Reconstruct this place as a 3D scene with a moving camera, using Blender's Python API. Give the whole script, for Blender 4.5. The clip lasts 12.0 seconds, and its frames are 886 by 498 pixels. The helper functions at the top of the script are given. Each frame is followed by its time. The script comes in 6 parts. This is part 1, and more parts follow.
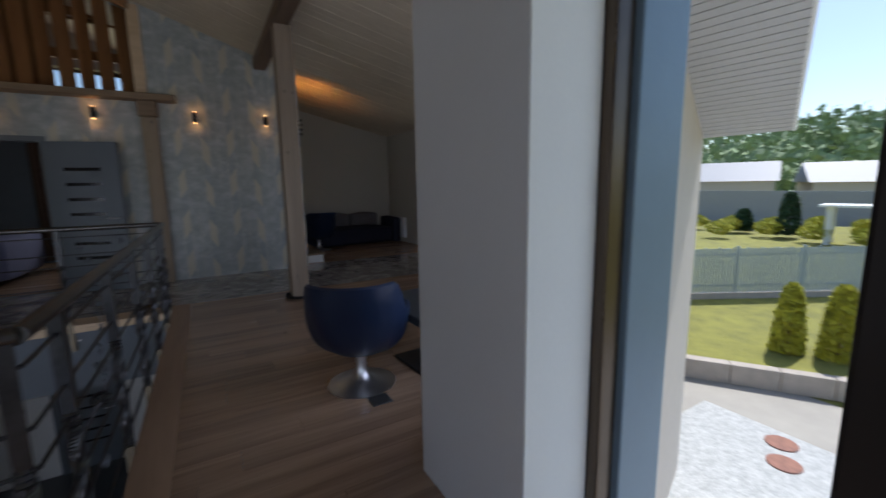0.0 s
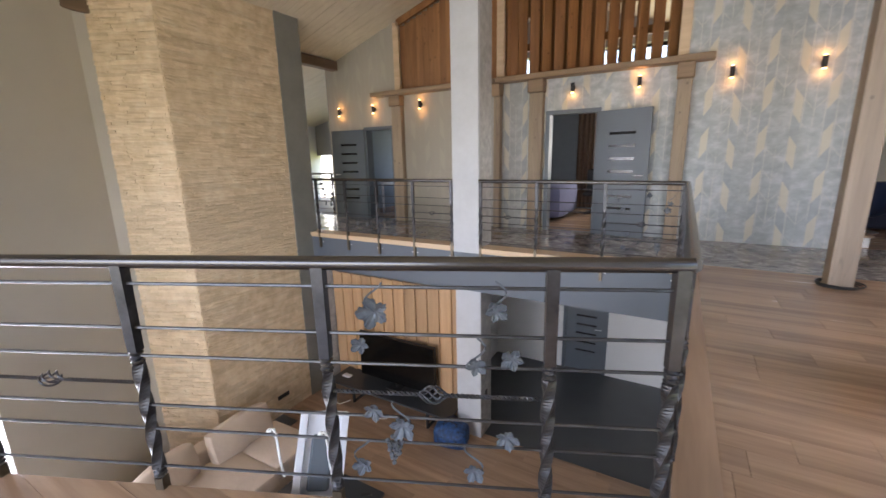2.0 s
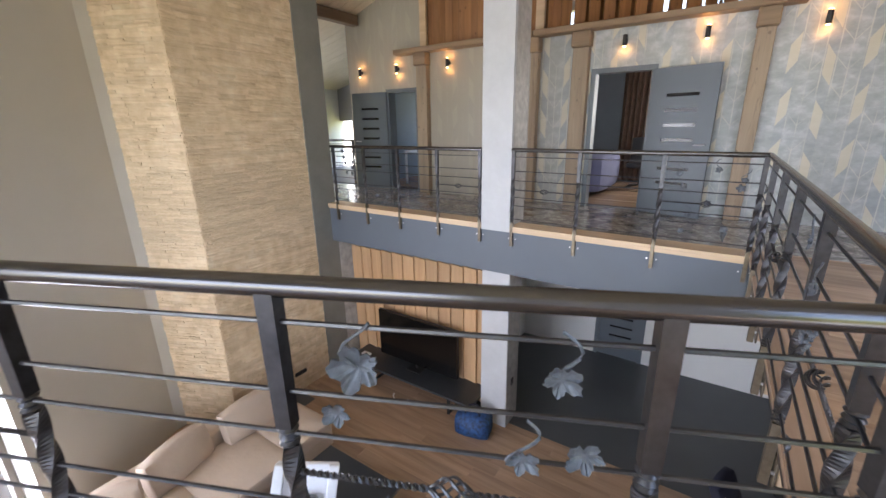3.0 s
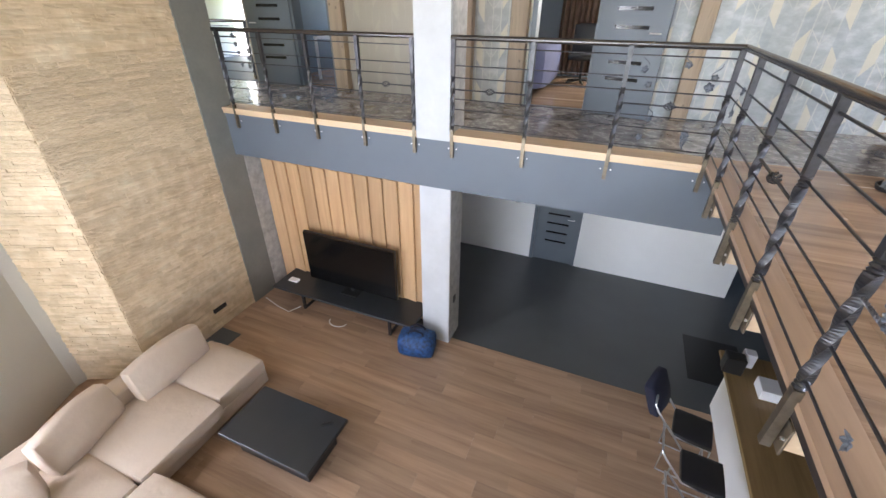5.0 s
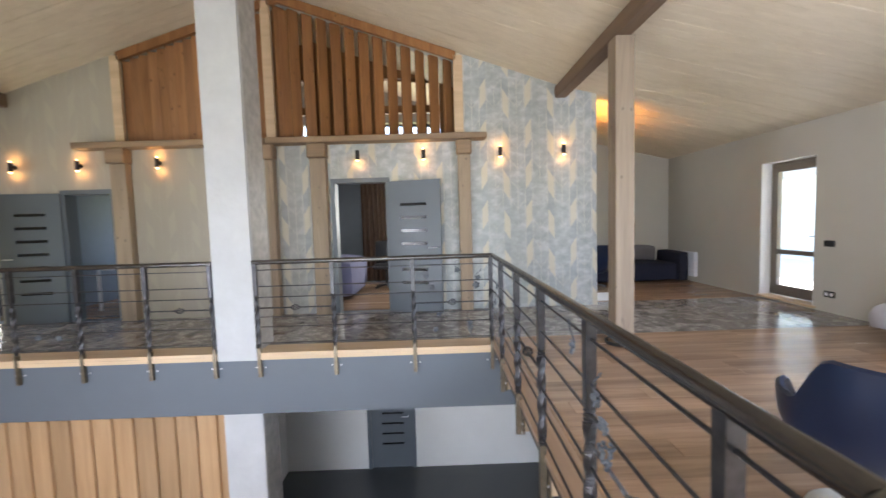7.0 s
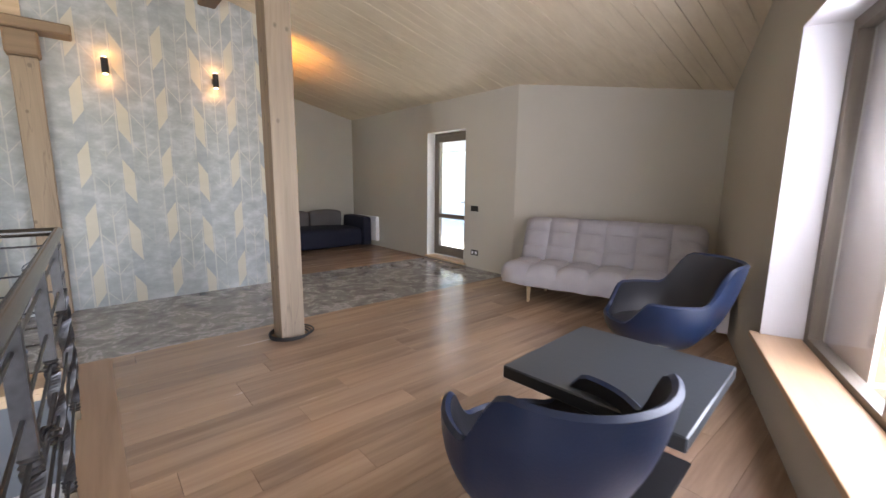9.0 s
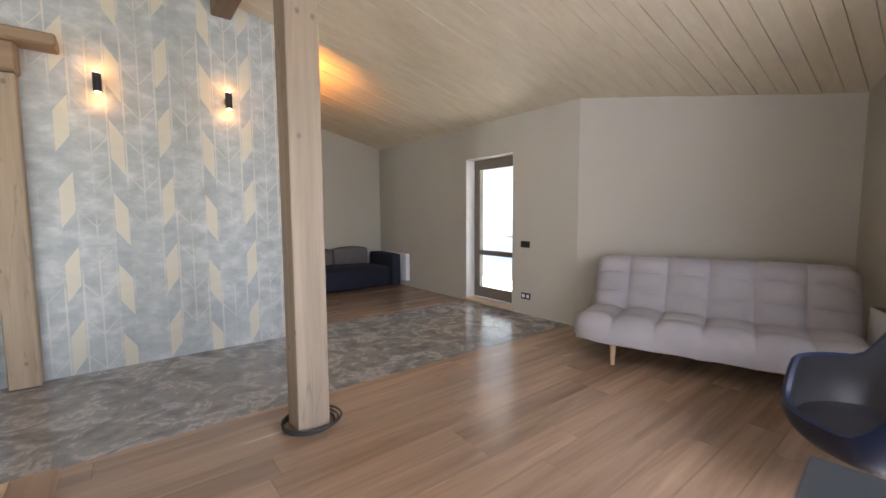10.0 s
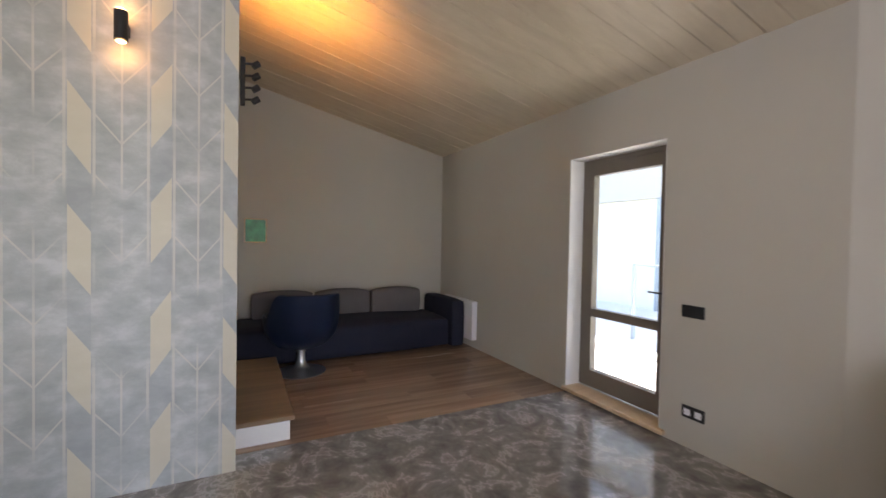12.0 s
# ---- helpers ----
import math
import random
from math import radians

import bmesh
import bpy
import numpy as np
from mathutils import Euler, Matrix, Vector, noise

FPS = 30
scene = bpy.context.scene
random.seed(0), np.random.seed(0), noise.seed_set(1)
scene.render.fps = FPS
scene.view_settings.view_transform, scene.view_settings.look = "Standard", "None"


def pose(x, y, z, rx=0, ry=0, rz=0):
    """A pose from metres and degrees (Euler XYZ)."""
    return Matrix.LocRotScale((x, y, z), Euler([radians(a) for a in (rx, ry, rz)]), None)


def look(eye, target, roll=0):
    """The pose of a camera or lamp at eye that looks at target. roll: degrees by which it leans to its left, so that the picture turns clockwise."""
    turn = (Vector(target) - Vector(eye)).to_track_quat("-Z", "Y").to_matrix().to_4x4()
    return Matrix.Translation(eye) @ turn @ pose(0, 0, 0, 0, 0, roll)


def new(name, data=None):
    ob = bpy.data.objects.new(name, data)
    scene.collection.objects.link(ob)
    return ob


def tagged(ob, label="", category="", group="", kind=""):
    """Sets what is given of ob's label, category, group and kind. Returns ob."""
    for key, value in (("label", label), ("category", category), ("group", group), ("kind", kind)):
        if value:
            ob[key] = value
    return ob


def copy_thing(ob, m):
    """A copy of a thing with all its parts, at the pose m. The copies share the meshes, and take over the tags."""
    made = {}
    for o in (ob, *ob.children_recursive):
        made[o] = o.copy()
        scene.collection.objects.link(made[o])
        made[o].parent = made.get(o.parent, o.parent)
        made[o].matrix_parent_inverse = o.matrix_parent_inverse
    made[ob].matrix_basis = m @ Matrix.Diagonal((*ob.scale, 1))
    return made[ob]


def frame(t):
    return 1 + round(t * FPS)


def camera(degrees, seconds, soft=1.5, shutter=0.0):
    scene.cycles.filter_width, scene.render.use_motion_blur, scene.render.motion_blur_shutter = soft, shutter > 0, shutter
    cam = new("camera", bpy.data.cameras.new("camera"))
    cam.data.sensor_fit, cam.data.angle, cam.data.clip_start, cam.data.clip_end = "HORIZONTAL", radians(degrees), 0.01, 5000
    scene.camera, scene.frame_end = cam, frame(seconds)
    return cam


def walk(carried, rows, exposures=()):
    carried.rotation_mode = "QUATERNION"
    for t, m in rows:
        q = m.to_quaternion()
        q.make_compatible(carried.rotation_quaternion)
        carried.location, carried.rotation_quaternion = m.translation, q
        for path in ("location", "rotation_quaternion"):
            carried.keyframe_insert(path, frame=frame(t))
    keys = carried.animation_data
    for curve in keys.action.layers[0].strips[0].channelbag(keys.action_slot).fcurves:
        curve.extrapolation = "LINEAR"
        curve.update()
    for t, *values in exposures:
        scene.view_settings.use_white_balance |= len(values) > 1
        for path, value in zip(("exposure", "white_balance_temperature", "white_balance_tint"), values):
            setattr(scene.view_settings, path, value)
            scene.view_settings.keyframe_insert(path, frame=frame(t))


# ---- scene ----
cam = camera(94.6, 12.0, soft=1.5, shutter=0.25)
METRES, EYE, TILT, LEAN, TURN = 6.75, 1.37, 0.0, 0.0, -30.0
PATH = [
    (0, (0.608, 0.192, 1.384), (1.593, 1.906, 1.076), -0.9),
    (0.3, (0.495, 0.085, 1.40), (1.058, 1.982, 1.105), 0.0),
    (0.5, (0.419, 0.007, 1.407), (0.724, 1.961, 1.111), 0.4),
    (1, (0.327, -0.013, 1.399), (0.059, 1.94, 1.066), -0.4),
    (1.5, (0.212, 0.042, 1.383), (-0.484, 1.879, 1.009), -0.8),
    (2, (0.075, 0.159, 1.366), (-0.9, 1.849, 0.925), -1.3),
    (2.5, (-0.041, 0.417, 1.348), (-1.142, 1.997, 0.811), -0.9),
    (3, (-0.237, 0.682, 1.335), (-1.299, 2.272, 0.752), -1.0),
    (3.5, (-0.406, 0.981, 1.311), (-1.338, 2.579, 0.549), -1.5),
    (3.7, (-0.493, 1.088, 1.285), (-1.38, 2.647, 0.40), -0.9),
    (5.3, (-0.687, 1.231, 1.307), (-1.309, 2.834, 0.286), -0.9),
    (5.5, (-0.673, 1.202, 1.321), (-1.271, 2.887, 0.424), -1.2),
    (6, (-0.67, 1.17, 1.377), (-1.158, 3.032, 0.834), -1.3),
    (6.5, (-0.615, 1.168, 1.378), (-0.9, 3.136, 1.16), -1.9),
    (7, (-0.436, 1.172, 1.389), (-0.407, 3.168, 1.256), -1.7),
    (7.4, (-0.213, 1.215, 1.373), (0.208, 3.160, 1.166), -0.1),
    (7.5, (-0.155, 1.237, 1.371), (0.404, 3.144, 1.141), -0.2),
    (7.7, (-0.044, 1.315, 1.361), (0.8, 3.11, 1.101), 0.5),
    (9.3, (0.379, 2.349, 1.342), (1.678, 3.838, 1.033), 0.5),
    (9.5, (0.423, 2.537, 1.35), (1.716, 4.039, 1.078), -0.0),
    (10, (0.671, 3.027, 1.337), (1.902, 4.594, 1.17), -0.3),
    (10.5, (0.917, 3.57, 1.376), (2.255, 5.049, 1.225), -1.0),
    (11, (1.31, 4.056, 1.421), (2.541, 5.620, 1.276), 0.1),
    (11.5, (1.715, 4.487, 1.379), (2.892, 6.10, 1.303), 0.2),
    (12, (2.09, 4.90, 1.394), (2.992, 6.684, 1.352), 1.1),
]
walk(cam, [(t, look(eye, target, roll)) for t, eye, target, roll in PATH],
     exposures=[(0.0, 0.1, 5900, 10), (0.5, 1.2, 6300, 16), (1.0, 1.8, 6850, 20), (1.5, 2.2, 6700, 16), (2.5, 2.62, 6450, 12), (3.5, 2.75, 6350, 11),
                (5.3, 3.2, 6350, 9), (7.0, 2.85, 6350, 9), (9.3, 2.72, 6650, 12), (10.5, 2.85, 6550, 10), (12.0, 2.5, 6650, 13)])

# ---- world, sun, large lights ----
world = bpy.data.worlds.new("world")
scene.world = world
world.use_nodes = True
_bg = world.node_tree.nodes["Background"]
_sky = world.node_tree.nodes.new("ShaderNodeTexSky")
_sky.sky_type, _sky.sun_disc = "NISHITA", False
_sky.sun_elevation, _sky.sun_rotation = radians(56), radians(80)
world.node_tree.links.new(_sky.outputs[0], _bg.inputs[0])
_bg.inputs[1].default_value = 0.15
_sun = new("sun", bpy.data.lights.new("sun", "SUN"))
_sun.data.energy, _sun.data.angle, _sun.data.color = 4.6, radians(0.5), (1, 0.95, 0.88)
_d = Vector((math.sin(radians(80)) * math.cos(radians(56)), math.cos(radians(80)) * math.cos(radians(56)), math.sin(radians(56))))
_sun.matrix_world = look(_d * 30, (0, 0, 0))


def area_lamp(name, eye, target, w, h, power, color=(0.845, 0.845, 0.985)):
    ob = new(name, bpy.data.lights.new(name, "AREA"))
    ob.data.shape, ob.data.size, ob.data.size_y = "RECTANGLE", w, h
    ob.data.energy, ob.data.color = power, color
    ob.matrix_world = look(eye, target)
    return ob


def point_lamp(name, place, power, color=(1, 0.44, 0.12), radius=0.02):
    ob = new(name, bpy.data.lights.new(name, "POINT"))
    ob.data.energy, ob.data.color, ob.data.shadow_soft_size = power, color, radius
    ob.location = place
    return ob


SOUTH_LIGHT, LOW_LIGHT, WEST_LIGHT, EAST_LIGHT, ROOM_LIGHT, ATTIC_LIGHT, HALL_LIGHT = 34, 46, 21, 20, 11, 7, 19
SCONCE, RACK, GLOW = 0.15, 14.0, 3.2
area_lamp("south_window_light", (-2.4, -2.9, 1.5), (-2.4, 3, 1.0), 5.6, 2.6, SOUTH_LIGHT)
area_lamp("south_low_window_light", (-3.0, -2.9, -1.9), (-3.0, 3, -2.2), 3.5, 1.9, LOW_LIGHT)
area_lamp("west_window_light", (-6.12, 0.42, 0.7), (-3.2, 1.8, 0.4), 1.2, 1.7, WEST_LIGHT)
area_lamp("west_low_window_light", (-6.12, 0.42, -2.0), (-3.2, 1.8, -2.2), 1.2, 2.2, WEST_LIGHT)
area_lamp("east_window_light", (2.62, 1.98, 1.3), (1.6, 4.6, 0.9), 1.6, 1.8, EAST_LIGHT)
# added fill lamp in front of the closed back wall, to brighten the bedroom
area_lamp("bedroom_window_light", (-0.4, 10.6, 1.6), (-1.4, 8, 0.8), 1.0, 1.6, ROOM_LIGHT, (1, 0.97, 0.92))
area_lamp("hall_window_light", (-11.2, 6.6, 1.4), (-7, 6.6, 1.0), 1.2, 1.8, HALL_LIGHT)
# added lamp that brightens the study behind the door; no window seen there
area_lamp("study_window_light", (-6.5, 10.75, 1.55), (-6.6, 8.6, 0.9), 1.2, 1.2, 1.3)
area_lamp("attic_window_light", (-1.4, 10.85, 3.25), (-1.4, 8, 3.2), 4.6, 0.6, ATTIC_LIGHT, (1, 0.97, 0.95))

# ---- materials ----


class Nodes:
    """A node material under construction."""

    def __init__(self, name, rough=0.6, metal=0.0, spec=0.5):
        self.m = bpy.data.materials.new(name)
        self.m.use_nodes = True
        self.t = self.m.node_tree
        self.b = self.t.nodes["Principled BSDF"]
        self.b.inputs["Roughness"].default_value = rough
        self.b.inputs["Metallic"].default_value = metal
        self.b.inputs["Specular IOR Level"].default_value = spec

    def node(self, kind, **inputs):
        n = self.t.nodes.new(kind)
        for key, value in inputs.items():
            key = key.replace("_", " ")
            if isinstance(value, bpy.types.NodeSocket):
                self.t.links.new(value, n.inputs[key])
            else:
                n.inputs[key].default_value = value
        return n

    def link(self, a, b):
        self.t.links.new(a, b)

    def coords(self, sx=1.0, sy=1.0, sz=1.0, spread=False):
        c = self.t.nodes.new("ShaderNodeTexCoord")
        m = self.t.nodes.new("ShaderNodeMapping")
        m.inputs["Scale"].default_value = (sx, sy, sz)
        self.link(c.outputs["Object"], m.inputs["Vector"])
        if spread:
            info = self.t.nodes.new("ShaderNodeObjectInfo")
            mul = self.math("MULTIPLY", info.outputs["Random"], 37.0)
            com = self.t.nodes.new("ShaderNodeCombineXYZ")
            for i in range(3):
                self.link(mul, com.inputs[i])
            self.link(com.outputs[0], m.inputs["Location"])
        return m.outputs[0]

    def noise(self, vec, scale, detail=4.0, rough=0.55, distort=0.0):
        n = self.t.nodes.new("ShaderNodeTexNoise")
        self.link(vec, n.inputs["Vector"])
        n.inputs["Scale"].default_value, n.inputs["Detail"].default_value = scale, detail
        n.inputs["Roughness"].default_value, n.inputs["Distortion"].default_value = rough, distort
        return n.outputs["Fac"]

    def math(self, op, a, b=0.0, c=None):
        n = self.t.nodes.new("ShaderNodeMath")
        n.operation = op
        for i, v in enumerate((a, b) if c is None else (a, b, c)):
            if isinstance(v, (int, float)):
                n.inputs[i].default_value = v
            else:
                self.link(v, n.inputs[i])
        return n.outputs[0]

    def ramp(self, fac, stops):
        n = self.t.nodes.new("ShaderNodeValToRGB")
        e = n.color_ramp.elements
        while len(e) < len(stops):
            e.new(0.5)
        for el, (p, c) in zip(e, stops):
            el.position, el.color = p, (*c, 1)
        self.link(fac, n.inputs[0])
        return n.outputs[0]

    def mix(self, fac, a, b, mode="MIX"):
        n = self.t.nodes.new("ShaderNodeMix")
        n.data_type, n.blend_type = "RGBA", mode
        for i, v in ((0, fac), (6, a), (7, b)):
            if isinstance(v, (int, float)):
                n.inputs[i].default_value = v
            elif isinstance(v, tuple):
                n.inputs[i].default_value = (*v, 1)
            else:
                self.link(v, n.inputs[i])
        return n.outputs[2]

    def color(self, c):
        if isinstance(c, tuple):
            self.b.inputs["Base Color"].default_value = (*c, 1)
        else:
            self.link(c, self.b.inputs["Base Color"])

    def bump(self, h, strength=0.3, dist=0.01):
        n = self.t.nodes.new("ShaderNodeBump")
        n.inputs["Strength"].default_value, n.inputs["Distance"].default_value = strength, dist
        self.link(h, n.inputs["Height"])
        self.link(n.outputs[0], self.b.inputs["Normal"])

    def rough(self, fac, lo, hi):
        n = self.t.nodes.new("ShaderNodeMapRange")
        n.inputs["To Min"].default_value, n.inputs["To Max"].default_value = lo, hi
        self.link(fac, n.inputs["Value"])
        self.link(n.outputs[0], self.b.inputs["Roughness"])


def plain(name, c, rough=0.6, metal=0.0, vary=0.12, scale=6.0, bump=0.15, bscale=60.0, bdist=0.003, spec=0.5):
    """One paint or cloth with stains at a large scale and grain at a small one."""
    n = Nodes(name, rough, metal, spec)
    v = n.coords()
    big, small = n.noise(v, scale), n.noise(v, bscale, 3.0)
    lo, hi = tuple(max(0, k * (1 - vary)) for k in c), tuple(min(1, k * (1 + vary)) for k in c)
    n.color(n.ramp(n.math("ADD", n.math("MULTIPLY", big, 0.75), n.math("MULTIPLY", small, 0.25)), [(0.3, lo), (0.7, hi)]))
    n.rough(big, rough * 0.85, min(1, rough * 1.15))
    n.bump(small, bump, bdist)
    return n.m


def wood(name, dark, light, along="x", grain=1.0, rough=0.45, spread=True, knots=False, ring=9.0):
    n = Nodes(name, rough, 0.0, 0.85 if rough < 0.3 else 0.5)
    s = {"x": (0.6, 9, 9), "y": (9, 0.6, 9), "z": (9, 9, 0.6)}[along]
    v = n.coords(*(k * grain for k in s), spread=spread)
    g = n.noise(v, 1.6, 6.0, 0.6, 0.6)
    fine = n.noise(v, ring, 3.0)
    fac = n.math("ADD", n.math("MULTIPLY", g, 0.84), n.math("MULTIPLY", fine, 0.16))
    col = n.ramp(fac, [(0.33, dark), (0.5, tuple((a + b) / 2 for a, b in zip(dark, light))), (0.68, light)])
    if spread:
        info = n.t.nodes.new("ShaderNodeObjectInfo")
        tone = n.ramp(info.outputs["Random"], [(0.0, (0.84, 0.84, 0.84)), (1.0, (1.12, 1.1, 1.08))])
        col = n.mix(1.0, col, tone, "MULTIPLY")
    if knots:
        vo = n.t.nodes.new("ShaderNodeTexVoronoi")
        n.link(n.coords(7.0, 7.0, 5.0, spread=spread), vo.inputs["Vector"])
        vo.inputs["Scale"].default_value = 1.0
        k = n.ramp(vo.outputs["Distance"], [(0.07, (1, 1, 1)), (0.13, (0, 0, 0))])
        col = n.mix(n.math("MULTIPLY", k, 0.6), col, tuple(c * 0.38 for c in dark))
        crack = n.ramp(n.noise(n.coords(*(c * grain * 1.3 for c in s), spread=spread), 2.6, 2.0, 0.4, 0.3), [(0.485, (0, 0, 0)), (0.5, (1, 1, 1)), (0.515, (0, 0, 0))])
        mask = n.math("GREATER_THAN", n.noise(v, 0.5, 1.0), 0.52)
        col = n.mix(n.math("MULTIPLY", n.math("MULTIPLY", crack, mask), 0.35), col, tuple(c * 0.4 for c in dark))
    n.color(col)
    n.rough(g, rough * 0.85, rough * 1.2)
    n.bump(fine, 0.04 if rough < 0.3 else 0.12, 0.002)
    return n.m


M = {}
M["plaster"] = plain("beige_plaster", (0.475, 0.455, 0.395), 0.75, vary=0.04, scale=1.5, bump=0.2, bscale=180)
M["white"] = plain("white_plaster", (0.80, 0.80, 0.78), 0.7, vary=0.03, scale=2)
M["pier"] = plain("grey_white_plaster", (0.62, 0.62, 0.64), 0.7, vary=0.03, scale=2)
M["ceiling"] = wood("limewashed_ceiling_boards", (0.60, 0.52, 0.38), (0.70, 0.62, 0.47), "x", 0.7, 0.5, spread=False)
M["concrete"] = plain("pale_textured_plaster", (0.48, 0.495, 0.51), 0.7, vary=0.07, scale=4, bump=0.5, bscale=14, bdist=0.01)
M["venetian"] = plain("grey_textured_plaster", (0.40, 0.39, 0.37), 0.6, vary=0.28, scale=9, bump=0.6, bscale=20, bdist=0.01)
M["column"] = plain("grey_green_plaster", (0.20, 0.20, 0.18), 0.6, vary=0.12, scale=3, bump=0.3, bscale=25, bdist=0.005)
M["slate"] = plain("slate_blue_paint", (0.105, 0.125, 0.15), 0.55, vary=0.05, scale=3)
M["door"] = plain("slate_grey_door_paint", (0.115, 0.135, 0.155), 0.4, vary=0.05, scale=3)
M["tile"] = plain("anthracite_floor_tile", (0.080, 0.086, 0.090), 0.3, vary=0.12, scale=1.2)
M["floor"] = wood("oak_laminate", (0.24, 0.155, 0.102), (0.43, 0.30, 0.205), "x", 0.55, 0.25)
M["floor_low"] = wood("oak_laminate_lower", (0.28, 0.18, 0.118), (0.46, 0.32, 0.215), "x", 0.55, 0.36)
M["edge"] = wood("oak_edge_top", (0.26, 0.17, 0.11), (0.42, 0.29, 0.195), "y", 0.5, 0.35, spread=False)
# paler than oak_edge_top: the far edge's sunlit brightness is in the colour
M["nosing"] = wood("oak_edge_board", (0.50, 0.36, 0.22), (0.66, 0.50, 0.33), "x", 0.5, 0.4, spread=False)
M["post"] = wood("bleached_pine_timber", (0.18, 0.14, 0.10), (0.30, 0.24, 0.18), "z", 0.5, 0.6, spread=True, knots=True)
M["purlin"] = wood("brown_roof_timber", (0.115, 0.075, 0.045), (0.20, 0.135, 0.085), "y", 0.5, 0.6)
M["ledge"] = wood("weathered_pine_ledge", (0.19, 0.13, 0.075), (0.32, 0.22, 0.135), "x", 0.5, 0.6)
M["wallpost"] = wood("weathered_pine_post", (0.22, 0.165, 0.11), (0.36, 0.28, 0.195), "z", 0.5, 0.6, knots=True)
M["slat"] = wood("stained_pine_slat", (0.19, 0.080, 0.025), (0.33, 0.155, 0.055), "z", 0.5, 0.5, knots=True)
M["tvslat"] = wood("light_pine_board", (0.41, 0.255, 0.13), (0.56, 0.375, 0.21), "z", 0.45, 0.55, knots=False)
M["counter"] = wood("oak_worktop", (0.20, 0.125, 0.05), (0.33, 0.22, 0.10), "y", 0.5, 0.4, spread=False)
M["sill"] = wood("oak_sill", (0.45, 0.29, 0.17), (0.58, 0.40, 0.25), "x", 0.5, 0.4, spread=False)
M["iron"] = plain("dark_forged_iron", (0.075, 0.075, 0.08), 0.34, 0.85, vary=0.35, scale=14, bump=0.3, bscale=45)
M["handrail"] = plain("brushed_dark_handrail", (0.11, 0.105, 0.105), 0.24, 0.9, vary=0.08, scale=5, bump=0.03)
M["bronze"] = plain("brushed_bronze_bracket", (0.16, 0.135, 0.10), 0.42, 0.85, vary=0.3, scale=20)
M["leaf"] = plain("grey_cast_leaf", (0.12, 0.135, 0.155), 0.55, 0.4, vary=0.4, scale=30, bump=0.6, bscale=60)
M["chrome"] = plain("brushed_chrome", (0.70, 0.70, 0.71), 0.34, 1.0, vary=0.04)
M["navy"] = plain("navy_leather", (0.005, 0.014, 0.042), 0.42, vary=0.15, scale=5, bump=0.25, bscale=120)
M["navyin"] = plain("dark_navy_leather_lining", (0.014, 0.014, 0.017), 0.5, vary=0.15, scale=5, bump=0.25, bscale=120)
M["tabletop"] = plain("anthracite_tabletop", (0.030, 0.034, 0.038), 0.3, vary=0.1, scale=4)
M["black"] = plain("black_metal", (0.012, 0.012, 0.013), 0.4, vary=0.2)
M["screen"] = plain("black_glass_screen", (0.004, 0.004, 0.004), 0.12, vary=0.1)
M["cloth"] = plain("light_grey_upholstery", (0.36, 0.35, 0.37), 0.9, vary=0.08, scale=5, bump=0.5, bscale=220)
M["cream"] = plain("cream_leather", (0.57, 0.47, 0.375), 0.5, vary=0.05, scale=3, bump=0.45, bscale=5, bdist=0.03)
M["darkcloth"] = plain("dark_blue_upholstery", (0.010, 0.012, 0.028), 0.85, vary=0.1)
M["greycloth"] = plain("grey_cushion_cloth", (0.13, 0.12, 0.12), 0.9, vary=0.1, bump=0.4, bscale=200)
M["frame"] = plain("taupe_door_frame", (0.17, 0.145, 0.115), 0.5, vary=0.06)
M["bluegrey"] = plain("blue_grey_frame", (0.16, 0.23, 0.30), 0.35, vary=0.05)
M["seal"] = plain("dark_bronze_profile", (0.10, 0.075, 0.055), 0.22, 0.7, vary=0.1)
M["dark"] = plain("dark_brown_frame", (0.018, 0.014, 0.013), 0.45, vary=0.1)
M["plastic"] = plain("black_plastic", (0.015, 0.015, 0.015), 0.35, vary=0.1)
M["whiteplastic"] = plain("white_plastic", (0.75, 0.76, 0.80), 0.35, vary=0.04)
M["bag"] = plain("blue_bag_cloth", (0.012, 0.05, 0.15), 0.6, vary=1.0, scale=20, bump=0.4)
M["rope"] = plain("white_rope", (0.8, 0.8, 0.78), 0.8)
M["rubber"] = plain("black_cable", (0.02, 0.02, 0.02), 0.6)
M["curtain"] = plain("brown_curtain", (0.13, 0.085, 0.06), 0.85, vary=0.25, scale=8)
M["blueroom"] = plain("blue_grey_room_paint", (0.22, 0.27, 0.32), 0.7, vary=0.05)
M["lilac"] = plain("lilac_bedspread", (0.15, 0.16, 0.27), 0.85, vary=0.1)
M["roomgrey"] = plain("grey_room_paint", (0.33, 0.33, 0.32), 0.7, vary=0.05)
M["insul"] = plain("pinkish_attic_lining", (0.62, 0.50, 0.47), 0.7, vary=0.08)
M["leafpaper"] = plain("green_picture", (0.05, 0.30, 0.13), 0.4, vary=0.5, scale=12)
M["extplaster"] = plain("beige_outside_render", (0.55, 0.49, 0.42), 0.8, vary=0.05, bump=0.4)
M["soffit"] = plain("white_soffit_panel", (0.46, 0.46, 0.47), 0.5, vary=0.03)
M["groove"] = plain("dark_groove", (0.05, 0.05, 0.055), 0.6)
M["steelfence"] = plain("blue_grey_fence", (0.36, 0.42, 0.48), 0.5, 0.2, vary=0.06)
M["paving"] = plain("pale_concrete", (0.38, 0.35, 0.30), 0.85, vary=0.12, scale=1.2, bump=0.4, bscale=30)
M["gravel"] = plain("white_gravel", (0.46, 0.46, 0.44), 0.9, vary=0.25, scale=8, bump=0.8, bscale=20, bdist=0.02)
